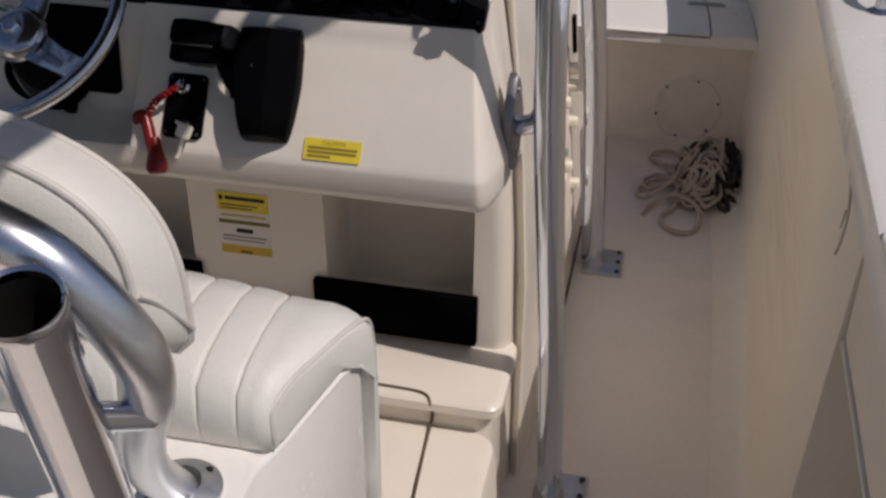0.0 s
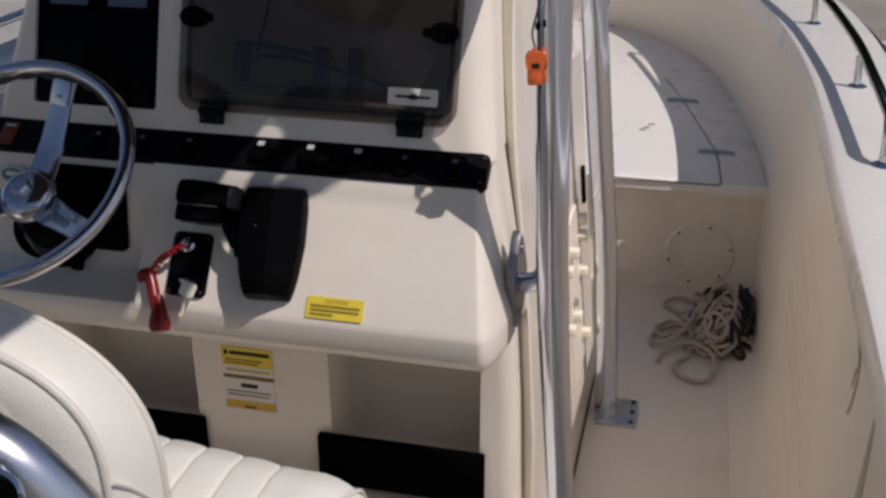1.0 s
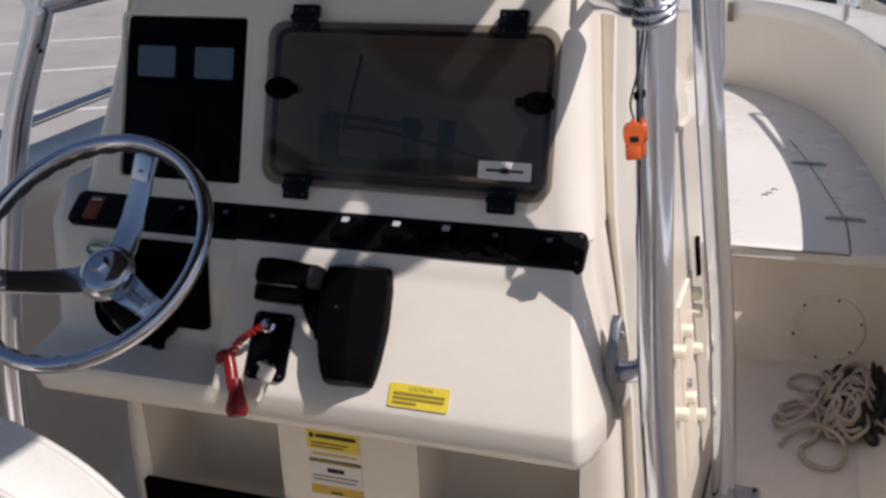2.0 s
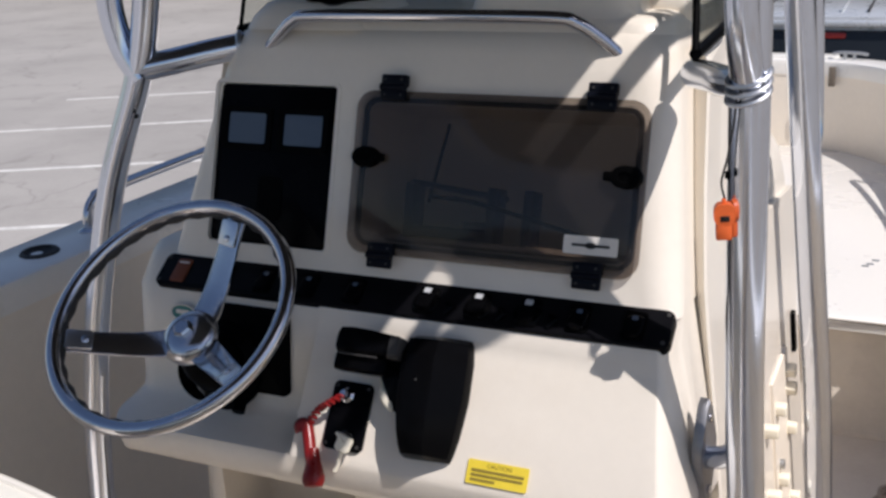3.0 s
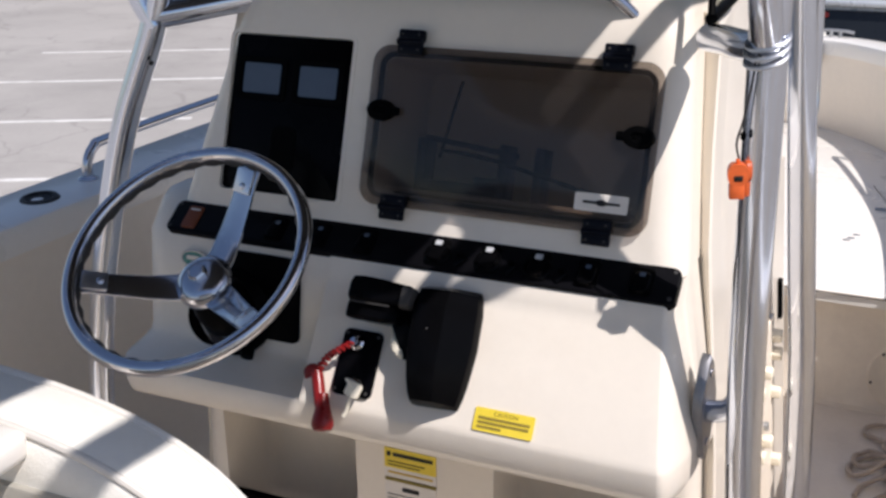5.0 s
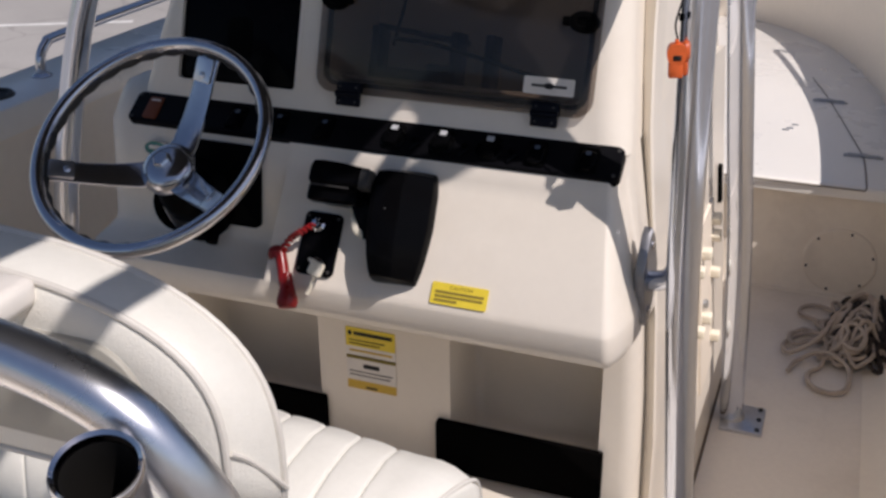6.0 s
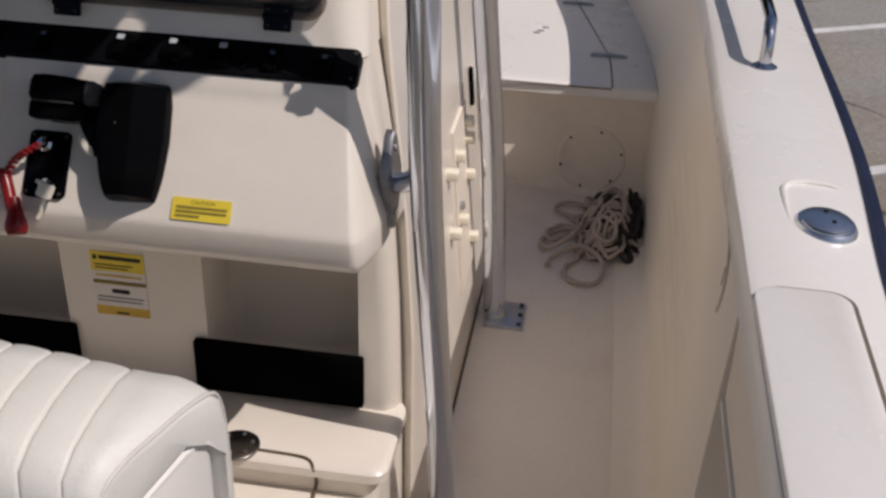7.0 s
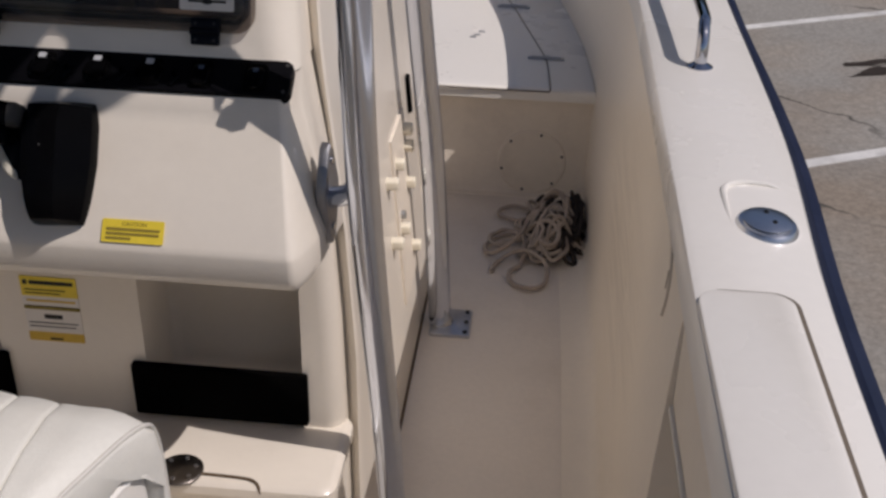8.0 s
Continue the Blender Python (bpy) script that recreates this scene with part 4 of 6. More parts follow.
def tow_vehicle():
    t = thing("tow_vehicle", (0, 8.6, ground_z(0, 8.6)), "silver sport utility vehicle with ribbed roof and dark rear window", "car")
    g = ground_z(0, 8.6)
    h = [(6.85, g + 0.55), (6.78, g + 0.95), (6.86, g + 1.15), (7.10, g + 1.99), (7.24, g + 2.05), (8.0, g + 2.075), (8.95, g + 2.05), (9.9, g + 1.25), (11.3, g + 1.10), (11.45, g + 0.7), (11.4, g + 0.4), (6.9, g + 0.4)]
    rings = []
    for x, k in ((-0.99, 0.0), (-0.96, 0.6), (-0.8, 1.0), (0, 1.02), (0.8, 1.0), (0.96, 0.6), (0.99, 0.0)):
        rings.append([(x * (1 if z < g + 1.2 else 0.86), lerp(8.8, y, 0.97 + 0.03 * k), z if z < g + 1.3 else g + 1.3 + (z - g - 1.3) * (0.93 + 0.07 * k)) for y, z in h])
    part("body", sweep(rings), CAR, t, sharp=30)
    slope = frame_on((0, 6.985, g + 1.575), (1, 0, 0), (0, -1, 0.286))
    bm = bm_new()
    add_plate(bm, -0.74, 0.74, -0.40, 0.405, 0.05, -0.02, 0.03, m=slope, edge=0.008)
    part("rear_window", bm, CARDARK, t, "dark tinted rear window")
    bm = bm_new()
    add_plate(bm, -0.14, 0.07, 0.345, 0.385, 0.015, 0.0, 0.042, m=slope, edge=0.006)
    part("brake_lamp", bm, TAIL, t, "red high brake lamp")
    bm = bm_new()
    add_box(bm, -0.78, 0.78, 7.02, 7.30, g + 2.0, g + 2.045, 0.014)
    part("spoiler", bm, CAR, t)
    for k in range(7):
        x = -0.57 + 0.19 * k
        bm = bm_new()
        add_box(bm, x - 0.008, x + 0.008, 7.40, 8.8, g + 2.04, g + 2.082, 0.005)
        part("roof_rib", bm, GREYBLK if k % 2 == 0 else CAR, t)
    for s in (-1, 1):
        bm = bm_new()
        add_tube(bm, smooth_path([(s * 0.72, 7.4, g + 2.02), (s * 0.72, 7.5, g + 2.10), (s * 0.72, 8.7, g + 2.10), (s * 0.72, 8.8, g + 2.02)], 4), 0.018, 8)
        part("roof_rail", bm, BLACK, t)
        bm = bm_new()
        add_box(bm, s * 0.86 - 0.07, s * 0.86 + 0.07, 6.72, 6.86, g + 0.95, g + 1.3, 0.02)
        part("tail_lamp", bm, TAIL, t)
        bm = bm_new()
        add_box(bm, s * 0.88 - 0.02, s * 0.88 + 0.02, 6.9, 9.5, g + 1.25, g + 1.7, 0.015)
        part("side_window", bm, CARDARK, t)
        for y in (7.8, 10.4):
            w = part("wheel", add_lathe(bm_new(), [(0.0, -0.11), (0.22, -0.12), (0.34, -0.11), (0.37, -0.06), (0.37, 0.06), (0.34, 0.11), (0.22, 0.12), (0.0, 0.11)], Matrix.Translation((s * 0.87, y, ground_z(0, y) + 0.37)) @ Matrix.Rotation(radians(90), 4, "Y"), 24), TYRE, t)
            part("rim", add_lathe(bm_new(), [(0.0, -0.13), (0.2, -0.125), (0.22, -0.1), (0.22, 0.1), (0.2, 0.125), (0.0, 0.13)], Matrix.Translation((s * 0.87, y, ground_z(0, y) + 0.37)) @ Matrix.Rotation(radians(90), 4, "Y"), 16), STEEL, w)
    bm = bm_new()
    add_box(bm, -0.92, 0.92, 6.66, 6.90, g + 0.42, g + 0.72, 0.04)
    part("bumper", bm, BLACK, t)


tow_vehicle()

# ---------------------------------------------------------------- helm console
console = thing("helm_console", (0, 0.5, 0), "cream fibreglass helm console with storage cubbies and a moulded dash", "console")
FACE_N = Vector((0, -1, 0.34)).normalized()
DASH_N = Vector((0, -0.824, 0.566)).normalized()
STRIP_N = Vector((0, -0.57, 0.82)).normalized()


def on_face(x, z, out=0.0):
    return frame_on(Vector((x, 0.34 * (z - 1.12), z)) + FACE_N * out, (1, 0, 0), FACE_N)


def on_dash(x, z, out=0.0):
    return frame_on(Vector((x, -0.055 + 0.6868 * (z - 1.04), z)) + DASH_N * out, (1, 0, 0), DASH_N)


def on_strip(x, y, out=0.0):
    return frame_on(Vector((x, y, 1.10 + 0.695 * y)) + STRIP_N * out, (1, 0, 0), STRIP_N)


# lower body with two storage cubbies
bm = bm_new()


def aft_half(z):
    """Half width of the aft pod, drawn in towards the top."""
    return float(np.interp(z, (0.0, 0.5, 0.75, 0.9, 1.03, 1.25, 1.42), (0.494, 0.490, 0.475, 0.461, 0.447, 0.427, 0.416)))


def flank(y, z):
    """Half width of the outer shell, which stands proud of the pod and leans in further forward."""
    fore = max(0.535 - 0.09 * z, 0.0 if z < 1.0 else aft_half(z) - 0.006)
    return lerp(aft_half(z) + 0.023, fore, min(1.0, max(0.0, (y - 0.10) / 0.27)))


body_rings = []
for z, inset in ((-0.002, 0.0), (0.2, 0.0), (0.36, 0.0), (0.6, 0.0), (0.76, 0.0), (0.88, 0.0), (0.98, 0.0), (1.06, 0.01), (1.10, 0.03)):
    loop = []
    for x, y in round_rect(-0.515 + inset, 0.515 - inset, 0.052 + inset * 0.5, 1.20 - inset, 0.035, 5):
        loop.append((x, y, z))
    fine = []
    for p, q in zip(loop, loop[1:] + loop[:1]):
        n = 8 if abs(p[1] - q[1]) > 0.5 else 1
        fine += [tuple(Vector(p).lerp(Vector(q), k / n)) for k in range(n)]
    body_rings.append([(x * lerp(aft_half(max(z, 0)), flank(y, max(z, 0)) - 0.014, min(1.0, max(0.0, (y - 0.1) / 0.25))) / 0.515, y, z) for x, y, z in fine])
add_loft(bm, body_rings)
low = mesh_of(bm, "lower_body", CREAM)
cuts = []
for x0, x1 in ((0.128, 0.418), (-0.435, -0.145)):
    c = bm_new()
    add_box(c, x0, x1, -0.1, 0.20, 0.385, 0.765, 0.022, 3)
    cuts.append(c)
low = carve(low, cuts)
for p in low.polygons:
    p.use_smooth = True
low.set_sharp_from_angle(angle=radians(30))
part("lower_body", low, CREAM, console)
SHELL_Y = (0.124, 0.094, 0.102, 0.13, 0.2, 0.3, 0.37, 0.5, 0.7, 0.9, 1.1, 1.19)
SHELL_Z = (0.0, 0.2, 0.4, 0.5, 0.6, 0.68, 0.75, 0.82, 0.9, 0.96, 1.03, 1.1, 1.18, 1.25, 1.32, 1.38, 1.42, 1.44)
for s in (-1, 1):
    bm = bm_new()
    rows = []
    for z in SHELL_Z:
        lean = max(0.0, z - 1.12) * 0.34
        wide = -0.022 * max(0.0, z - 0.9) if s < 0 else 0.0
        end = 1.19 if z < 1.0 else 0.62
        ys = [min(y, end) for y in SHELL_Y]
        top_in = 0.012 if z > 1.43 else 0.0
        out = [(s * (flank(y, z) + wide - top_in - (0.003 if k == 1 else 0.034 if k == 0 else 0.0)), y + lean, z) for k, y in enumerate(ys)]
        rows.append(out + [(s * (flank(y, z) + wide - 0.036), y + lean, z) for y in ys[:0:-1]])
    add_loft(bm, rows)
    part("outer_shell", bm, CREAM, console, "cream outer console moulding", 24)
for x0, x1 in ((0.102, 0.428), (-0.45, -0.132)):
    bm = bm_new()
    add_plate(bm, x0, x1, 0.378, 0.490, 0.006, 0.0, 0.014, m=frame_on((0, 0.051, 0), (1, 0, 0), (0, -1, 0)), edge=0.003)
    part("retainer_board", bm, WEBBING, console, "matt black retainer board across a cubby")

# moulded step at the foot of the console
bm = bm_new()
add_loft(bm, [[(x, y, z) for x, y in round_rect(-0.505 - e, 0.505 + e, -0.122 - e, 0.10, 0.03, 5)] for z, e in ((-0.002, -0.020), (0.336, -0.020), (0.340, 0.0), (0.358, 0.0), (0.364, -0.005), (0.367, -0.016))])
part("upper_step", bm, CREAM, console)
bm = bm_new()
add_loft(bm, [[(x, y, z) for x, y in round_rect(-0.503 - e, 0.503 + e, -0.33 - e, -0.10, 0.045, 7)] for z, e in ((-0.002, 0.015), (0.265, 0.0), (0.284, -0.006), (0.290, -0.02))])
part("lower_step", bm, CREAM, console)
seam_line("hatch_gasket", [(0.22, -0.100, 0.368), (0.33, -0.103, 0.368), (0.362, -0.109, 0.367), (0.374, -0.120, 0.355), (0.374, -0.106, 0.31), (0.372, -0.14, 0.291), (0.384, -0.30, 0.291), (0.386, -0.345, 0.27)], 0.0032, BROWN, console)

# dash: a bowed shelf with a rolled lip; the helm side is let in


def dash_profile(x):
    if x > 0:
        e = min(1.0, max(0.0, (0.492 - x) / 0.034))
        g = math.sqrt(max(0.0, 1 - (1 - e) ** 2))
        f = 0.36 + 0.64 * g
    else:
        e = min(1.0, max(0.0, (0.505 + x) / 0.058))
        g = math.sqrt(max(0.0, 1 - (1 - e) ** 2))
        f = 0.55 + 0.45 * g
    drop = 0.02 * (1 - g)
    if x > -0.118:
        prof = [(0.10, 0.765), (-0.120, 0.790), (-0.155, 0.796), (-0.167, 0.803), (-0.173, 0.818), (-0.177, 0.854), (-0.1755, 0.8605), (-0.1715, 0.8685), (-0.115, 0.953), (-0.07, 1.018), (-0.058, 1.036), (-0.055, 1.060), (0.0, 1.098), (0.03, 1.11), (0.10, 1.11)]
    else:
        prof = [(0.10, 0.765), (-0.120, 0.790), (-0.155, 0.796), (-0.167, 0.803), (-0.173, 0.818), (-0.177, 0.848), (-0.173, 0.857), (-0.13, 0.862), (-0.090, 0.870), (-0.080, 0.884), (-0.068, 0.96), (-0.052, 1.056), (0.0, 1.098), (0.03, 1.11), (0.10, 1.11)]
    tuck = min(1.0, max(0.0, (x - 0.33) / 0.162)) ** 2
    return [(x - tuck * 0.051 * min(1.0, max(0.0, (z - 0.855) / 0.19)), 0.08 + (y - 0.08) * f if y < 0.08 else y, z + (drop if z < 0.8 else 0) - (drop * 0.3 if z > 0.85 else 0)) for y, z in prof]


xs = [-0.505, -0.50, -0.49, -0.475, -0.46, -0.448, -0.44, -0.3, -0.2, -0.128, -0.1185, -0.1175, -0.108, 0.0, 0.1, 0.2, 0.3, 0.44, 0.456, 0.461, 0.467, 0.474, 0.481, 0.4865, 0.490, 0.492]
bm = bm_new()
add_loft(bm, [dash_profile(x) for x in xs])
part("dash", bm, CREAM, console, "cream dash shelf with a rolled lip", 50)

# upper body
def well_cutters():
    made = []
    for x in (0.132, 0.272):
        c = bm_new()
        add_lathe(c, [(0.0, 1.432), (0.0375, 1.432), (0.039, 1.6), (0.0, 1.6)], Matrix.Translation((x, 0.245, 0)), 28)
        made.append(c)
    return made


bm = bm_new()
spec = [(1.085, -0.452, 0.446, -0.012, 0.68, 0.04), (1.11, -0.450, 0.444, -0.003, 0.68, 0.05), (1.25, -0.418, 0.428, 0.044, 0.66, 0.055), (1.40, -0.382, 0.412, 0.095, 0.63, 0.06),
        (1.440, -0.370, 0.404, 0.110, 0.62, 0.06), (1.462, -0.358, 0.394, 0.124, 0.61, 0.06), (1.476, -0.338, 0.374, 0.148, 0.59, 0.055), (1.482, -0.30, 0.334, 0.19, 0.55, 0.05)]
add_loft(bm, [[(x, y, z) for x, y in round_rect(x0, x1, y0, y1, r, 7)] for z, x0, x1, y0, y1, r in spec])
up = mesh_of(bm, "upper_body", CREAM)
cut1, cut2 = bm_new(), bm_new()
mf = on_face(0, 1.26)
add_plate(cut1, -0.366, -0.134, -0.136, 0.134, 0.012, -0.016, 0.1, m=mf)
add_plate(cut2, -0.071, 0.364, -0.109, 0.109, 0.02, -0.19, 0.1, m=mf)
up = carve(up, [cut1, cut2] + well_cutters())
for p in up.polygons:
    p.use_smooth = True
up.set_sharp_from_angle(angle=radians(32))
part("upper_body", up, CREAM, console)
bm = bm_new()
add_loft(bm, [[(x, y, z) for x, y in round_rect(-0.315 + e, 0.395 - e, 0.135 + e, 0.58 - e, 0.06, 7)] for z, e in ((1.462, 0.0), (1.480, 0.006), (1.488, 0.014), (1.492, 0.03))])
hood = carve(mesh_of(bm, "top_hood", CREAM), well_cutters())
for p in hood.polygons:
    p.use_smooth = True
hood.set_sharp_from_angle(angle=radians(35))
part("top_hood", hood, CREAM, console)
bm = bm_new()
add_lathe(bm, [(0.0, -0.06), (0.026, -0.06), (0.029, -0.052), (0.029, 0.034), (0.025, 0.042), (0.012, 0.045), (0.0, 0.0455)], frame_on((0.350, 0.275, 1.496), (0, 1, 0), (1, -0.1, 0)), 22)
part("hood_boss", bm, CREAM, console, "cream round boss")


def text_bars(host, m, lines, mat, name="printed_line"):
    """Rows of print too small to read: (x0, x1, y, height) on the pose m."""
    for x0, x1, y, h in lines:
        bm = bm_new()
        add_plate(bm, x0, x1, y - h / 2, y + h / 2, h * 0.2, 0.0, 0.0006, m=m, n=2)
        part(name, bm, mat, host)


def letters(host, text, m, size, mat, name):
    """Readable words, as thin raised type."""
    cu = bpy.data.curves.new(name, "FONT")
    cu.body, cu.size, cu.align_x, cu.align_y, cu.extrude = text, size, "CENTER", "CENTER", 0.0003
    tmp = new("type", cu)
    me = bpy.data.meshes.new_from_object(tmp.evaluated_get(bpy.context.evaluated_depsgraph_get()))
    bpy.data.objects.remove(tmp)
    me.transform(m)
    me.materials.clear()
    me.materials.append(mat)
    part(name, me, mat, host)


# instrument panel: black display with two small grey screens
disp = thing("instrument_display", (-0.25, 0.04, 1.13), "black flush instrument display with two grey screens in the console face", "display")
bm = bm_new()
add_plate(bm, -0.364, -0.136, -0.134, 0.132, 0.008, -0.016, -0.006, m=mf, edge=0.002)
part("panel", bm, GLOSSBLACK, disp)
bm = bm_new()
add_ring_plate(bm, -0.372, -0.128, -0.142, 0.140, 0.014, 0.007, -0.004, 0.0012, m=mf)
part("surround", bm, CREAM, disp)
for x0, x1 in ((-0.342, -0.270), (-0.233, -0.161)):
    bm = bm_new()
    add_ring_plate(bm, x0 - 0.012, x1 + 0.012, 0.022, 0.094, 0.006, 0.010, -0.006, -0.003, m=mf)
    gauge = part("gauge_bezel", bm, BLACK, disp)
    bm = bm_new()
    add_plate(bm, x0, x1, 0.033, 0.084, 0.004, -0.006, -0.0045, m=mf)
    part("screen", bm, SCREEN, gauge, "blank grey screen")
bm = bm_new()
add_plate(bm, -0.275, -0.228, -0.095, -0.02, 0.012, -0.006, -0.0045, m=mf)
part("keypad", bm, BLACK, disp)

# electronics locker behind a smoked door
locker = thing("electronics_locker", (0.144, 0.04, 1.14), "electronics locker with a smoked acrylic door on black hinges", "locker")
bm = bm_new()
add_ring_plate(bm, -0.080, 0.373, -0.118, 0.118, 0.024, 0.0075, 0.0, 0.006, m=mf, n=8)
part("door_seal", bm, GREYBLK, locker, "dark grey rubber door seal")
bm = bm_new()
add_plate(bm, -0.091, 0.384, -0.130, 0.128, 0.030, 0.007, 0.0115, m=mf, edge=0.0012, n=8)
door = part("door", bm, SMOKE, locker, "smoked acrylic door")
for hx, hy in ((-0.026, 0.133), (0.311, 0.131), (-0.026, -0.131), (0.311, -0.129)):
    bm = bm_new()
    add_box(bm, hx - 0.022, hx + 0.022, hy - 0.020, hy - 0.001, 0.011, 0.019, 0.003, m=mf)
    add_box(bm, hx - 0.022, hx + 0.022, hy + 0.001, hy + 0.020, 0.004, 0.019, 0.003, m=mf)
    add_tube(bm, [mf @ Vector((hx - 0.022, hy, 0.018)), mf @ Vector((hx + 0.022, hy, 0.018))], 0.0055, 10)
    hinge = part("hinge", bm, HINGE, locker, "dark plastic hinge")
    for sx in (-0.014, 0.014):
        for sy in (-0.012, 0.012):
            bm = bm_new()
            add_lathe(bm, [(0.0022, 0.018), (0.0022, 0.0202), (0.0, 0.0206)], mf @ Matrix.Translation((hx + sx, hy + sy, 0)), 8)
            part("screw", bm, GREYBLK, hinge)
for lx, ly in ((-0.066, 0.022), (0.356, 0.017)):
    bm = bm_new()
    add_lathe(bm, [(0.022, 0.008), (0.022, 0.017), (0.019, 0.022), (0.010, 0.023), (0.009, 0.020), (0.0, 0.020)], mf @ Matrix.Translation((lx, ly, 0)) @ Matrix.Diagonal((1.12, 0.78, 1, 1)), 24)
    add_box(bm, lx - 0.003 if lx < 0 else lx - 0.034, lx + 0.034 if lx < 0 else lx + 0.003, ly - 0.007, ly + 0.007, 0.012, 0.020, 0.003, m=mf)
    part("latch", bm, BLACK, locker, "round black push latch")
bm = bm_new()
add_plate(bm, 0.271, 0.353, -0.0985, -0.0715, 0.003, 0.0118, 0.0127, m=mf)
badge = part("maker_label", bm, PAPER, locker, "white label with dark printing")
text_bars(badge, mf @ Matrix.Translation((0, 0, 0.0129)), [(0.284, 0.306, -0.085, 0.004), (0.319, 0.341, -0.085, 0.004)], INK)
bm = bm_new()
add_lathe(bm, [(0.008, 0.0), (0.008, 0.0006), (0.0, 0.0007)], mf @ Matrix.Translation((0.3125, -0.085, 0.0127)) @ Matrix.Diagonal((1.1, 0.6, 1, 1)), 14)
part("emblem", bm, INK, badge)
bm = bm_new()
add_box(bm, -0.065, 0.352, -0.105, -0.098, -0.17, -0.03, 0.002, m=mf)
part("tray", bm, SHELF, locker)
bm = bm_new()
add_box(bm, -0.018, 0.13, -0.097, -0.078, -0.10, -0.05, 0.006, m=mf)
add_box(bm, 0.075, 0.128, -0.08, -0.066, -0.10, -0.06, 0.005, m=mf)
add_box(bm, -0.022, 0.142, -0.016, -0.006, -0.10, -0.07, 0.003, m=mf @ Matrix.Rotation(radians(-6), 4, "Z"))
part("radio", bm, NAVY, locker, "dark marine radio behind the door")
for x in (-0.016, 0.128, 0.188):
    bm = bm_new()
    add_box(bm, x - 0.008, x + 0.008, -0.10, -0.01, -0.10, -0.05, 0.003, m=mf)
    part("bracket", bm, NAVY, locker)
bm = bm_new()
add_tube(bm, [mf @ Vector(v) for v in smooth_path([(0.02, -0.03, -0.05), (0.10, -0.035, -0.04), (0.2, -0.055, -0.04), (0.33, -0.085, -0.05)], 5)], 0.004, 8)
part("cable", bm, BLACK, locker)
bm = bm_new()
add_tube(bm, [mf @ Vector((0.002, -0.04, -0.09)), mf @ Vector((0.028, 0.09, -0.09))], 0.003, 6)
part("antenna", bm, BLACK, locker)

# switch strip
strip = thing("switch_panel", (0, -0.02, 1.08), "long black rocker switch panel across the dash", "switch panel")
ms = on_strip(0, -0.027)
bm = bm_new()
add_plate(bm, -0.443, 0.443, -0.034, 0.031, 0.013, -0.012, 0.006, m=ms, edge=0.003)
part("face_plate", bm, PANEL, strip)
for x in (-0.313, -0.230, -0.148, -0.063, 0.065, 0.150, 0.230, 0.307, 0.389):
    guarded = 0.0 < x < 0.28
    bm = bm_new()
    add_plate(bm, x - 0.017, x + 0.017, -0.027, 0.022, 0.006, 0.005, 0.009, m=ms, edge=0.002)
    sw = part("switch", bm, BLACK, strip, "black rocker switch")
    bm = bm_new()
    rock = ms @ Matrix.Translation((x, -0.004, 0.009)) @ Matrix.Rotation(radians(-9), 4, "X")
    top_z = 0.009 if guarded else 0.004
    add_loft(bm, [[(px, py, z) for px, py in round_rect(-0.013 * k, 0.013 * k, -0.021 * k, 0.019 * k, 0.009 * k, 5)] for z, k in ((-0.003, 1.0), (top_z * 0.55, 1.0), (top_z * 0.85, 0.92), (top_z, 0.74))], m=rock)
    part("rocker", bm, CONTROL, sw)
    bm = bm_new()
    w = 0.0058 if guarded else 0.0042
    add_plate(bm, -w, w, 0.007, 0.007 + w * 1.7, 0.0015, top_z - 0.001, top_z + 0.0012, m=rock)
    part("legend", bm, LEGEND if guarded else SCREEN, sw, "small pale switch legend")
    if guarded:
        bm = bm_new()
        add_lathe(bm, [(0.022, 0.0055), (0.022, 0.0085), (0.019, 0.011), (0.0165, 0.0085), (0.016, 0.0055)], ms @ Matrix.Translation((x, -0.006, 0)), 20)
        part("guard", bm, CONTROL, sw, "raised black ring round the rocker")
        bm = bm_new()
        add_tube(bm, [ms @ Vector((x + 0.034, -0.024, 0.006)), ms @ Vector((x + 0.046, -0.012, 0.010)), ms @ Vector((x + 0.036, -0.002, 0.006))], 0.005, 8)
        part("toggle_hood", bm, CONTROL, sw)
bm = bm_new()
add_plate(bm, -0.413, -0.384, -0.026, 0.020, 0.004, 0.005, 0.0085, m=ms, edge=0.002)
lamp = part("fuse_label", bm, material("rust_orange_label", (0.17, 0.042, 0.012), 0.45, vary=0.08, scale=40), strip, "rusty orange warning label")
text_bars(lamp, ms @ Matrix.Translation((0, 0, 0.0087)), [(-0.408, -0.389, 0.012, 0.003)], PAPER)
for x in (-0.434, 0.434):
    for y in (-0.025, 0.022):
        bm = bm_new()
        add_lathe(bm, [(0.0035, 0.005), (0.0035, 0.0072), (0.0, 0.0076)], ms @ Matrix.Translation((x, y, 0)), 8)
        part("screw", bm, GREYBLK, strip)

# steering wheel
WHEEL_C, WHEEL_R = Vector((-0.267, -0.234, 1.104)), 0.1923
wheel_n = Vector((0.007, -math.cos(radians(52.3)), math.sin(radians(52.3)))).normalized()
mw = frame_on(WHEEL_C, (1, 0, 0), wheel_n)
wheel = thing("steering_wheel", WHEEL_C, "polished stainless three-spoke steering wheel with finger grips", "steering wheel")
bm = bm_new()
pts, rad = [], []
for k in range(120):
    a = 2 * math.pi * k / 120
    pts.append(mw @ Vector((WHEEL_R * math.cos(a), WHEEL_R * math.sin(a), 0)))
add_tube(bm, pts, 0.0118, 16, closed=True)
part("rim", bm, CHROME, wheel)
bm = bm_new()
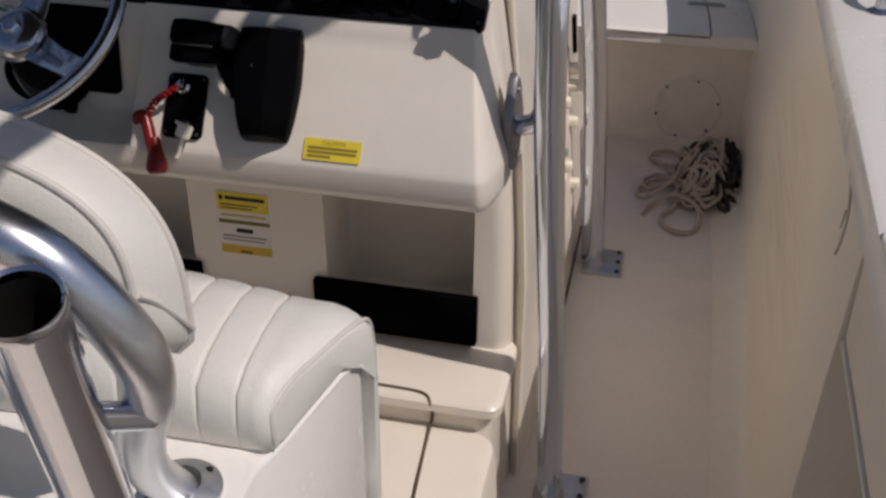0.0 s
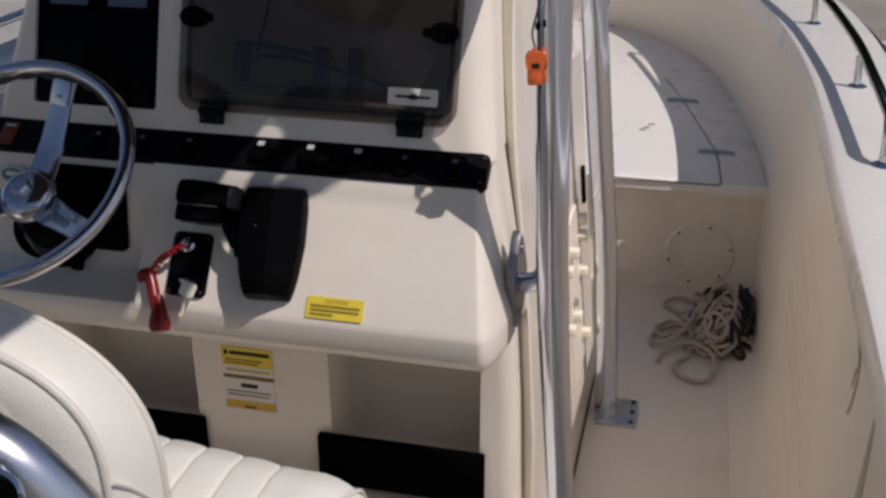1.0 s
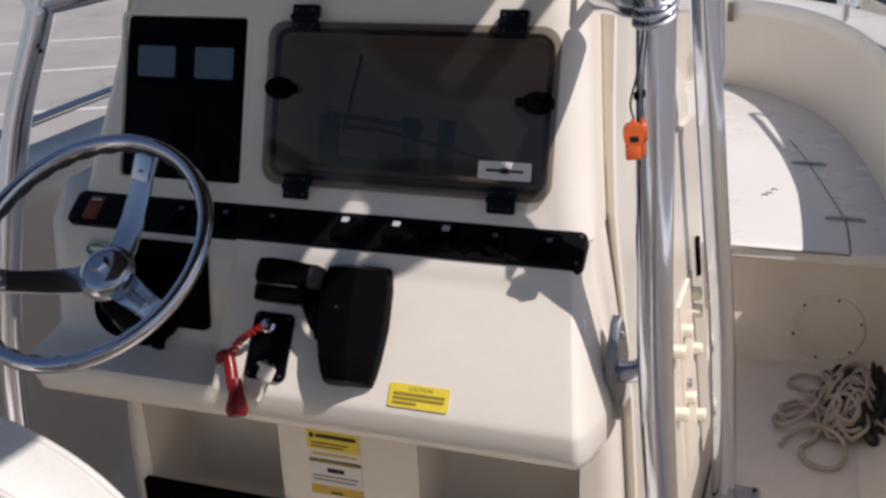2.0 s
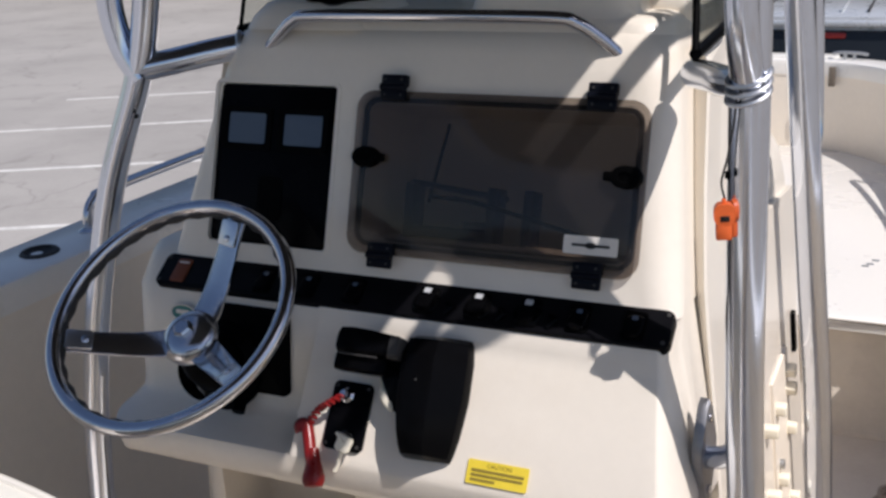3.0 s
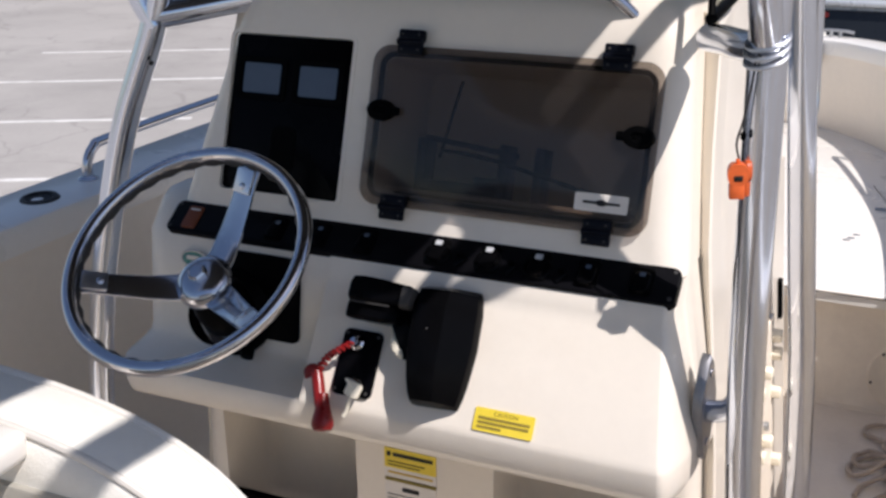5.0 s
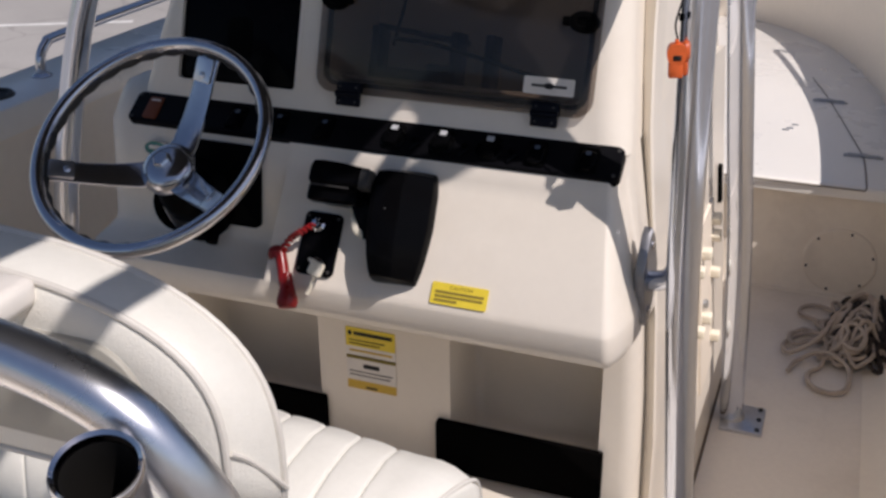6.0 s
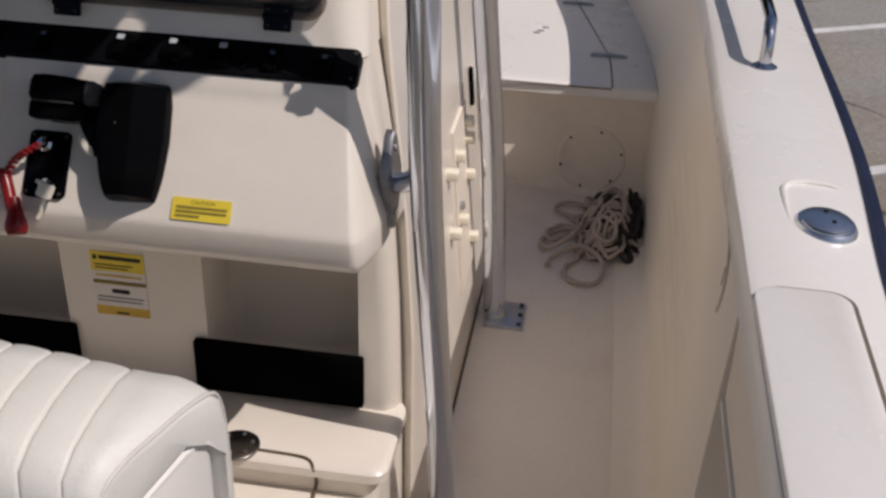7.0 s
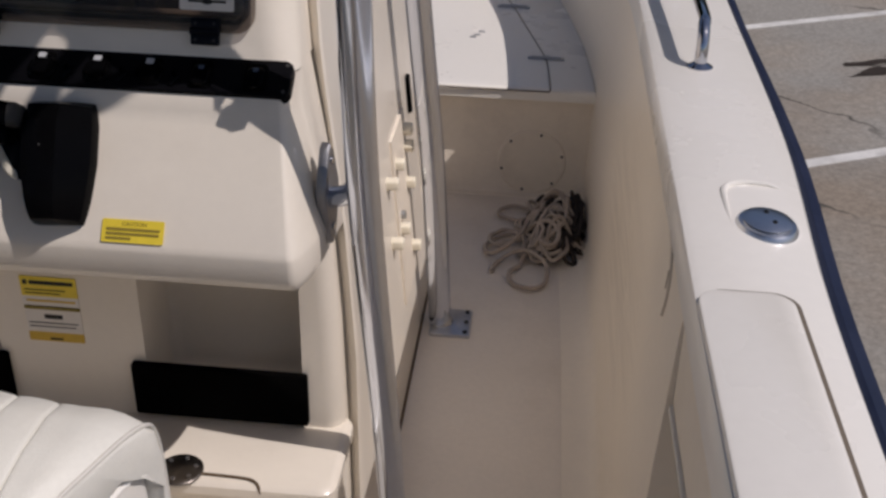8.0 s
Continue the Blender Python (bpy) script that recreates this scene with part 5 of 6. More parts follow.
for k in range(120):
    a = 2 * math.pi * k / 120
    r2 = WHEEL_R - 0.004 + 0.002 * math.cos(a * 30)
    pts[k] = mw @ Vector((r2 * math.cos(a), r2 * math.sin(a), -0.006))
add_tube(bm, pts, 0.0105, 10, closed=True)
part("finger_grip", bm, GREYBLK, wheel, "dark grip moulding behind the rim")
HUB_SHIFT = Vector((-0.005, 0.0, 0))
for deg in (80, 203, 331):
    bm = bm_new()
    a = radians(deg)
    d, side = Vector((math.cos(a), math.sin(a), 0)), Vector((-math.sin(a), math.cos(a), 0))
    rings = []
    for s, w, h in ((0.018, 0.027, -0.080), (0.05, 0.024, -0.078), (0.09, 0.021, -0.062), (0.13, 0.0195, -0.040), (0.165, 0.0185, -0.018), (0.194, 0.019, -0.004)):
        c = d * s + HUB_SHIFT * (1 - s / 0.194) + Vector((0, 0, h))
        t2 = 0.0035
        rings.append([mw @ (c + side * u + Vector((0, 0, v))) for u, v in ((-w, -t2), (w, -t2), (w * 1.0, t2 * 0.4), (w * 0.8, t2), (-w * 0.8, t2), (-w, t2 * 0.4))])
    add_loft(bm, rings)
    spoke = part("spoke", bm, SPOKE, wheel)
    bm = bm_new()
    seat = frame_on(mw @ (d * 0.158 + HUB_SHIFT * 0.19 + Vector((0, 0, -0.0165))), mw.to_3x3() @ d, mw.to_3x3() @ (Vector((0, 0, 1)) - d * 0.62))
    add_plate(bm, -0.019, 0.021, -0.0165, 0.0165, 0.003, -0.001, 0.0035, m=seat, edge=0.001, n=3)
    add_lathe(bm, [(0.0058, 0.003), (0.0058, 0.0055), (0.004, 0.0068), (0.0, 0.007)], seat @ Matrix.Translation((-0.008, 0, 0)), 12)
    part("rim_bracket", bm, BRUSHED, spoke, "bright riveted bracket at the rim")
bm = bm_new()
add_lathe(bm, [(0.032, -0.108), (0.045, -0.090), (0.0465, -0.080), (0.044, -0.071), (0.037, -0.064), (0.027, -0.060), (0.017, -0.0585), (0.0, -0.058)], mw @ Matrix.Translation(HUB_SHIFT), 40)
part("hub", bm, SPOKE, wheel, "smooth domed steel hub")
bm = bm_new()
add_lathe(bm, [(0.0155, -0.061), (0.0155, -0.050), (0.0125, -0.047), (0.0, -0.046)], mw @ Matrix.Translation(HUB_SHIFT), 6)
part("hub_nut", bm, SPOKE, wheel)
bm = bm_new()
add_lathe(bm, [(0.032, -0.20), (0.045, -0.18), (0.046, -0.14), (0.036, -0.11), (0.032, -0.10)], mw @ Matrix.Translation(HUB_SHIFT), 24)
part("column", bm, BLACK, wheel, "black steering column boot")

# helm plates behind the wheel
helm = thing("helm_plate", (-0.25, -0.03, 0.9), "black tilt helm plate behind the steering wheel", "helm mount")
bm = bm_new()
mh = frame_on((-0.240, -0.0665, 0.977), (1, 0, 0), (0, -1, 0.16))
add_plate(bm, -0.068, 0.068, -0.075, 0.07, 0.012, -0.004, 0.008, m=mh, edge=0.003)
part("plate", bm, BLACK, helm)
bm = bm_new()
add_lathe(bm, [(0.078, 0.0), (0.078, 0.012), (0.068, 0.024), (0.05, 0.045), (0.045, 0.07)], mh @ Matrix.Translation((-0.06, -0.035, 0)), 26)
part("boot", bm, BLACK, helm, "round black helm boot")
bm = bm_new()
add_tube(bm, [mh @ Vector((-0.02, -0.08, 0.01)), mh @ Vector((-0.015, -0.105, 0.03))], 0.011, 10)
part("tilt_lever", bm, BLACK, helm)
bm = bm_new()
mb = frame_on((-0.381, -0.0600, 1.020), (1, 0, 0), (0, -1, 0.16))
add_lathe(bm, [(0.024, -0.003), (0.024, 0.003), (0.021, 0.005), (0.0, 0.005)], mb @ Matrix.Diagonal((1.1, 0.62, 1, 1)), 28)
em = part("oval_badge", bm, TEAL, helm, "small oval teal badge")
bm = bm_new()
add_lathe(bm, [(0.026, 0.002), (0.0245, 0.0062), (0.0215, 0.0055), (0.0215, 0.004)], mb @ Matrix.Diagonal((1.1, 0.62, 1, 1)), 28)
part("badge_ring", bm, PAPER, em)
text_bars(em, mb @ Matrix.Translation((0, 0, 0.0052)), [(-0.014, 0.014, 0.002, 0.007)], PAPER)

# throttle and shift control
thr = thing("throttle_control", (0.09, -0.1, 0.95), "black binnacle throttle control with a side lever grip", "throttle")
md = on_dash(0.109, 0.960)
mt = md @ Matrix.Rotation(radians(3), 4, "Z")
bm = bm_new()
prof = [(0.090, 0.0, 0.036), (0.090, 0.026, 0.040), (0.082, 0.050, 0.043), (0.056, 0.062, 0.046), (0.0, 0.063, 0.046), (-0.030, 0.062, 0.043), (-0.055, 0.057, 0.040), (-0.076, 0.050, 0.036), (-0.087, 0.042, 0.033), (-0.092, 0.026, 0.031), (-0.092, 0.0, 0.030)]
rings = []
for v, h, w in prof:
    rings.append([(-w, v, -0.01), (-w, v, h * 0.72), (-w * 0.86, v, h * 0.94), (-w * 0.6, v, h), (w * 0.12, v, h), (w * 0.26, v, h * 0.97), (w * 0.33, v, h * 0.92), (w * 1.08, v, h * 0.36), (w * 1.14, v, h * 0.2), (w * 1.14, v, -0.01)])
add_loft(bm, rings, m=mt)
part("housing", bm, CONTROL, thr, sharp=22)
bm = bm_new()
mg = md @ Matrix.Translation((-0.098, 0.058, 0.055))
add_loft(bm, [[(x, y, z) for y, z in round_rect(-0.019 * k, 0.023 * k, -0.022 * k, 0.022 * k, 0.010 * k, 4)] for x, k in ((-0.051, 0.72), (-0.046, 0.95), (-0.03, 1.02), (0.0, 0.98), (0.030, 0.86), (0.037, 0.84))], m=mg)
grip = part("grip", bm, CONTROL, thr, "black horizontal lever grip")
bm = bm_new()
add_loft(bm, [[(x, y, z) for y, z in round_rect(-0.018 * k, 0.021 * k, -0.020 * k, 0.020 * k, 0.009 * k, 4)] for x, k in ((0.034, 0.9), (0.046, 0.9), (0.051, 0.8), (0.053, 0.5))], m=mg)
part("end_cap", bm, GREYBLK, grip, "dark grey end cap")
bm = bm_new()
add_loft(bm, [[(x, y, z) for y, z in round_rect(-0.042, -0.016, -0.026, 0.010, 0.006, 3)] for x in (-0.050, 0.0, 0.034)], m=mg)
part("trim_switch", bm, CONTROL, grip)
bm = bm_new()
add_tube(bm, [mg @ Vector((-0.044, -0.0185, 0.017)), mg @ Vector((0.022, -0.0185, 0.017))], 0.0016, 6)
part("grip_line", bm, GREYBLK, grip)
bm = bm_new()
add_loft(bm, [[md @ Vector(v) for v in ((x - 0.016, y, z), (x + 0.016, y - 0.004, z), (x + 0.016, y - 0.004, z + 0.014), (x - 0.016, y, z + 0.014))] for x, y, z in ((-0.072, 0.032, 0.030), (-0.058, 0.010, 0.028), (-0.046, -0.012, 0.022), (-0.040, -0.03, 0.018))])
part("lever_arm", bm, CONTROL, thr)
bm = bm_new()
add_loft(bm, [[(0.0085 * k * math.cos(2 * math.pi * j / 16), 0.021 * k * math.sin(2 * math.pi * j / 16), z) for j in range(16)] for z, k in ((0.0, 0.8), (0.003, 1.0), (0.008, 1.0), (0.011, 0.75))], m=md @ Matrix.Translation((-0.066, -0.014, 0.024)) @ Matrix.Rotation(radians(40), 4, "Z"))
add_tube(bm, [md @ Vector((-0.076, 0.000, 0.029)), md @ Vector((-0.090, 0.030, 0.020))], 0.0035, 8)
part("lever", bm, CAPWHITE, thr, "small white neutral lever")
bm = bm_new()
add_plate(bm, -0.150, -0.055, 0.020, 0.080, 0.012, -0.004, 0.018, m=md, edge=0.006)
part("base", bm, BLACK, thr)
bm = bm_new()
add_lathe(bm, [(0.0028, 0.059), (0.0028, 0.0625), (0.0, 0.063)], md @ Matrix.Translation((-0.012, 0.018, 0)), 10)
part("button", bm, GREYBLK, thr)

# ignition plate with key, lanyard and red float
ign = thing("ignition_panel", (-0.035, -0.135, 0.92), "black ignition plate with key switch and stop switch", "ignition switch")
mi = on_dash(-0.029, 0.922)
bm = bm_new()
add_plate(bm, -0.034, 0.034, -0.054, 0.052, 0.010, -0.004, 0.006, m=mi, edge=0.002)
part("plate", bm, GLOSSBLACK, ign)
for sx in (-0.027, 0.027):
    for sy in (-0.046, 0.044):
        bm = bm_new()
        add_lathe(bm, [(0.003, 0.005), (0.003, 0.0075), (0.0, 0.008)], mi @ Matrix.Translation((sx, sy, 0)), 8)
        part("screw", bm, GREYBLK, ign)
bm = bm_new()
add_lathe(bm, [(0.012, 0.004), (0.012, 0.010), (0.008, 0.013), (0.007, 0.022), (0.0, 0.023)], mi @ Matrix.Translation((-0.006, 0.030, 0)), 18)
part("stop_switch", bm, CHROME, ign, "chrome stop switch")
bm = bm_new()
add_lathe(bm, [(0.013, 0.004), (0.013, 0.010), (0.010, 0.014), (0.0, 0.014)], mi @ Matrix.Translation((0.006, -0.034, 0)), 18)
part("lock", bm, CHROME, ign)
key = part("key", add_box(bm_new(), -0.0025, 0.0025, -0.011, 0.011, 0.012, 0.028, 0.0015, m=mi @ Matrix.Translation((0.006, -0.036, 0)) @ Matrix.Rotation(radians(50), 4, "Z")), CAPWHITE, ign, "ivory-headed key")
bm = bm_new()
add_plate(bm, -0.012, 0.013, -0.012, 0.012, 0.005, 0.020, 0.026, m=mi @ Matrix.Translation((0.012, -0.044, 0)) @ Matrix.Rotation(radians(-14), 4, "Z"), edge=0.0015)
part("key_tag", bm, CAPWHITE, ign, "small ivory key tag")
bm = bm_new()
add_tube(bm, smooth_path([mi @ Vector(v) for v in ((0.010, -0.052, 0.018), (0.005, -0.066, 0.012), (0.001, -0.078, 0.006), (-0.003, -0.086, 0.004))], 5), 0.0036, 8)
part("key_cord", bm, CAPWHITE, ign, "pale cord hanging from the key")

lan = thing("lanyard", (-0.05, -0.2, 0.9), "red coiled safety lanyard with a red float hanging from the ignition", "lanyard")
bm = bm_new()
coil = []
way = smooth_path([(-0.010, 0.026, 0.02), (-0.026, 0.010, 0.028), (-0.043, -0.002, 0.022), (-0.058, -0.022, 0.014), (-0.068, -0.032, 0.012)], 14)
for k, p in enumerate(way):
    a = k * 1.25
    coil.append(mi @ (p + Vector((math.cos(a) * 0.0045, math.sin(a) * 0.002, math.sin(a) * 0.0045))))
add_tube(bm, coil, 0.0031, 6)
part("cord", bm, RED, lan)
bm = bm_new()
add_tube(bm, smooth_path([mi @ Vector(v) for v in ((-0.070, -0.036, 0.010), (-0.074, -0.028, 0.012), (-0.064, -0.025, 0.012), (-0.055, -0.042, 0.012), (-0.044, -0.068, 0.014), (-0.036, -0.084, 0.014))], 5), 0.0100, 10, flat=1.0)
part("strap", bm, RED, lan)
bm = bm_new()
mfl = mi @ Matrix.Translation((-0.033, -0.086, 0.016)) @ Matrix.Rotation(radians(90), 4, "X") @ Matrix.Rotation(radians(14), 4, "Y")
add_lathe(bm, [(0.0, -0.030), (0.008, -0.028), (0.011, -0.010), (0.0145, 0.004), (0.0172, 0.014), (0.0175, 0.022), (0.014, 0.029), (0.0, 0.031)], mfl, 18)
part("float", bm, RED, lan, "red plastic float")

# caution label on the dash
cau = thing("caution_label", (0.225, -0.163, 0.88), "yellow rectangular caution label with dark print on the dash", "label")
mc = on_dash(0.225, 0.883)
bm = bm_new()
add_plate(bm, -0.047, 0.047, -0.0175, 0.0175, 0.003, 0.0, 0.0016, m=mc)
part("card", bm, YELLOW, cau)
letters(cau, "CAUTION", mc @ Matrix.Translation((0.002, 0.0105, 0.0018)), 0.0085, OLIVE, "heading")
text_bars(cau, mc @ Matrix.Translation((0, 0, 0.0017)), [(-0.04, 0.041, 0.0025, 0.0042), (-0.04, 0.04, -0.0042, 0.0042), (-0.04, -0.002, -0.011, 0.004)], OLIVE)

# stack of labels between the cubbies
labels = thing("warning_labels", (-0.035, 0.05, 0.51), "stack of yellow and white warning labels on the console", "label")
ml = frame_on((-0.034, 0.0515, 0.585), (1, 0, 0), (0, -1, 0))
for z0, z1, mat in ((0.030, 0.071, YELLOW), (0.008, 0.030, PAPER), (0.002, 0.0105, OLIVE), (-0.046, 0.002, PAPER), (-0.066, -0.046, AMBER)):
    bm = bm_new()
    add_plate(bm, -0.051, 0.052, z0, z1, 0.002, 0.0, 0.0015, m=ml)
    part("card", bm, mat, labels)
text_bars(labels, ml @ Matrix.Translation((0, 0, 0.0016)), [(-0.046, -0.038, 0.059, 0.010), (-0.034, 0.046, 0.059, 0.0075), (-0.044, 0.03, 0.044, 0.002), (-0.044, 0.02, 0.037, 0.002), (-0.016, 0.018, -0.012, 0.009), (-0.046, 0.045, -0.026, 0.0018), (-0.046, 0.04, -0.034, 0.0018), (-0.012, 0.012, -0.060, 0.004)], INK)
text_bars(labels, ml @ Matrix.Translation((0, 0, 0.0016)), [(-0.044, 0.046, 0.021, 0.004)], AMBER)

# grab rail over the console face
rail = thing("console_grab_rail", (0.03, 0.12, 1.45), "polished stainless grab rail along the console top", "rail")
bm = bm_new()
add_tube(bm, smooth_path([(-0.278, 0.122, 1.443), (-0.250, 0.111, 1.465), (-0.212, 0.098, 1.490), (-0.172, 0.092, 1.498), (0.03, 0.088, 1.500), (0.225, 0.092, 1.498), (0.265, 0.098, 1.490), (0.300, 0.111, 1.464), (0.325, 0.122, 1.440)], 6), 0.0100, 14)
part("tube", bm, CHROME, rail)
for x in (-0.278, 0.325):
    bm = bm_new()
    add_lathe(bm, [(0.0135, -0.003), (0.0135, 0.002), (0.011, 0.005)], frame_on((x, 0.122, 1.447), (1, 0, 0), (0, -0.7, 0.6)), 18)
    part("foot", bm, CHROME, rail)

# compass
comp = thing("compass", (-0.178, 0.22, 1.515), "black dome marine compass on the console top", "compass")
mcp = Matrix.Translation((-0.178, 0.205, 1.515))
bm = bm_new()
add_lathe(bm, [(0.063, -0.002), (0.0645, 0.004), (0.063, 0.009), (0.058, 0.010)], mcp, 36)
part("base", bm, BLACK, comp)
bm = bm_new()
add_lathe(bm, [(0.061, 0.006), (0.062, 0.020), (0.058, 0.040), (0.049, 0.056), (0.034, 0.068), (0.016, 0.0745), (0.0, 0.076)], mcp, 36)
part("hood", bm, BLACK, comp)
glass = mcp @ frame_on((0.008, -0.036, 0.032), (1, 0.22, 0), (0.20, -0.88, 0.42))
bm = bm_new()
add_lathe(bm, [(0.0, 0.023), (0.018, 0.0215), (0.033, 0.014), (0.042, 0.002), (0.043, -0.012)], glass, 32)
part("lens", bm, CARDARK, comp, "dark glossy domed lens")
bm = bm_new()
add_tube(bm, [glass @ Vector((0.0435 * math.cos(a), 0.0435 * math.sin(a), 0.002)) for a in [2 * math.pi * k / 32 for k in range(32)]], 0.0020, 6, closed=True)
part("bezel", bm, GREYBLK, comp)
bm = bm_new()
for k in range(7):
    a = radians(-54 + 18 * k)
    x, y = 0.027 * math.sin(a), 0.004 - 0.024 * math.cos(a)
    h = 0.0035 if k % 2 else 0.006
    add_box(bm, x - 0.0016, x + 0.0016, y, y + h, 0.010, 0.0205, m=glass)
part("card_marks", bm, SCREEN, comp, "pale compass card marks")
bm = bm_new()
add_loft(bm, [[(x, y, z) for x, y in round_rect(-0.345 + e, -0.085 - e, 0.125 + e, 0.34 - e, 0.05, 6)] for z, e in ((1.470, 0.0), (1.490, 0.010), (1.508, 0.026), (1.5145, 0.040))])
part("plinth", bm, CREAM, comp, "cream moulded plinth")

# cup holder tray
cup = thing("cup_holder_tray", (0.21, 0.25, 1.515), "cream moulded cup holder tray with two round wells", "cup holder")
bm = bm_new()
add_loft(bm, [[(x + (0.012 if x > 0.2 and z > 1.52 else 0), y, z) for x, y in round_rect(0.062 + e, 0.335 - e, 0.158 + e, 0.33 - e, 0.045, 7)] for z, e in ((1.482, -0.012), (1.500, 0.0), (1.520, 0.006), (1.527, 0.002), (1.533, 0.002), (1.536, 0.006))])
tray = mesh_of(bm, "tray", CREAM)
tray = carve(tray, well_cutters())
for p in tray.polygons:
    p.use_smooth = True
tray.set_sharp_from_angle(angle=radians(35))
part("tray", tray, CREAM, cup)
for x in (0.132, 0.272):
    bm = bm_new()
    add_lathe(bm, [(0.0, 1.434), (0.0365, 1.434), (0.0370, 1.438)], Matrix.Translation((x, 0.245, 0)), 28)
    part("well", bm, LINER, cup)
    bm = bm_new()
    add_lathe(bm, [(0.0362, 1.44), (0.0372, 1.532), (0.0392, 1.5375), (0.0405, 1.5365)], Matrix.Translation((x, 0.245, 0)), 28)
    part("sleeve", bm, GREYBLK, cup, "dark grey rubber cup sleeve")

# windscreen
ws = thing("windscreen", (0.02, 0.5, 1.46), "curved clear acrylic windscreen with black edge trim", "windscreen")
base = smooth_path([(0.440, 0.085, 1.455), (0.438, 0.20, 1.457), (0.426, 0.42, 1.460), (0.37, 0.58, 1.465), (0.2, 0.65, 1.465), (0.02, 0.665, 1.465), (-0.16, 0.65, 1.465), (-0.33, 0.58, 1.465), (-0.40, 0.42, 1.46), (-0.398, 0.30, 1.46), (-0.388, 0.20, 1.463)], 5)


def ws_top(p, s):
    bow = 0.018 * math.sin(math.pi * min(1.0, s / 0.6)) if p.x < -0.36 else 0.0
    return Vector((0.02 + (p.x - 0.02) * lerp(1, 0.80, s) + 0.03 * s * (1 if p.x > 0.3 else 0) - bow, p.y + (0.24 - 0.47 * (p.y - 0.1)) * s, p.z + 0.46 * s))


bm = bm_new()
STEPS = (0, 0.1, 0.2, 0.3, 0.45, 0.6, 0.8, 1.0)
outer = [[ws_top(p, s) for p in base] for s in STEPS]
inner = [[Vector((0.02 + (q.x - 0.02) * 0.988, q.y - 0.004, q.z)) for q in row] for row in outer]
rings = []
for j in range(len(base)):
    rings.append([outer[k][j] for k in range(8)] + [inner[k][j] for k in range(7, -1, -1)])
add_loft(bm, rings)
pane = part("pane", bm, CLEAR, ws, "clear acrylic sheet")
pane.visible_shadow = False
for j in (0, len(base) - 1):
    bm = bm_new()
    add_tube(bm, [row[j] for row in outer], 0.0055 if j == 0 else 0.0038, 8)
    part("edge_trim", bm, BLACK, ws, "black edge trim")
bm = bm_new()
add_tube(bm, [p + Vector((0, 0, -0.004)) for p in base], 0.009, 8)
part("base_channel", bm, BLACK, ws)
bm = bm_new()
add_tube(bm, [outer[7][j] for j in range(len(base))], 0.006, 8)
part("top_trim", bm, BLACK, ws)
bm = bm_new()
msx = frame_on((0.4300, 0.20, 1.565), (0, 1, 0), (1, 0.02, 0.1))
add_plate(bm, -0.010, 0.010, -0.03, 0.045, 0.003, 0.0, 0.0015, m=msx)
part("sticker", bm, GREYBLK, ws, "pale grey sticker")

# rod clips on the console side
rack = thing("rod_rack", (0.53, 1.0, 0.2), "ivory plastic rod holder rack on the console side", "rod rack")
bm = bm_new()
add_loft(bm, [[(flank(y, z) + d, y, z) for y, d in ((0.755, -0.004), (0.755, 0.006), (0.965, 0.006), (0.965, -0.004))] for z in (0.20, 0.64)])
part("backing", bm, LINER, rack)
for y, z, up in ((0.93, 0.455, 0.0), (0.93, 0.275, 0.0), (0.945, 0.592, 0.5), (0.943, 0.548, 0.5), (0.79, 0.568, 0.0), (0.79, 0.398, 0.0), (0.682, 0.569, 0.0), (0.677, 0.418, 0.0)):
    bm = bm_new()
    add_box(bm, -0.014, 0.014, -0.012, 0.012, -0.012, 0.024, 0.005, 3, m=frame_on((flank(y, z) + 0.004, y, z), (0, 1, up), (1, 0, 0.08)))
    part("peg", bm, CAPWHITE, rack, "ivory rounded peg")
bm = bm_new()
add_lathe(bm, [(0.011, 0.0), (0.011, 0.012), (0.0, 0.014)], frame_on((flank(0.8, 0.43) + 0.004, 0.80, 0.43), (0, 1, 0), (1, 0, 0.08)), 14)
part("stud", bm, STEEL, rack, "small steel stud")
bm = bm_new()
add_loft(bm, [[(flank(y, z) + d, y, z) for y, d in ((1.065, -0.004), (1.068, 0.010), (1.092, 0.010), (1.095, -0.004))] for z in (0.585, 0.590, 0.676, 0.681)])
solid("door_latch", bm, BLACK, "tall black latch plate on the console side", "latch")

# brown bedding seam where the console meets the deck
seam_line("side_seam", [(flank(y, 0) + 0.001, y, 0.003) for y in (0.3, 0.5, 0.7, 0.9, 1.1, 1.17)], 0.0045, BROWN, console)

# footwell drain plate
bm = bm_new()
drain = thing("deck_plate", (0.226, -0.098, 0.366), "round stainless deck plate with screw holes on the step", "deck plate")
add_lathe(bm, [(0.041, 0.0), (0.041, 0.004), (0.037, 0.007), (0.0, 0.0075)], Matrix.Translation((0.226, -0.096, 0.366)), 30)
part("disc", bm, GUNMETAL, drain)
for k in range(6):
    a = radians(60 * k + 20)
    bm = bm_new()
    add_lathe(bm, [(0.0042, 0.006), (0.0042, 0.0082), (0.0, 0.0083)], Matrix.Translation((0.226 + 0.028 * math.cos(a), -0.096 + 0.028 * math.sin(a), 0.366)), 8)
    part("screw", bm, DULLALUM, drain)

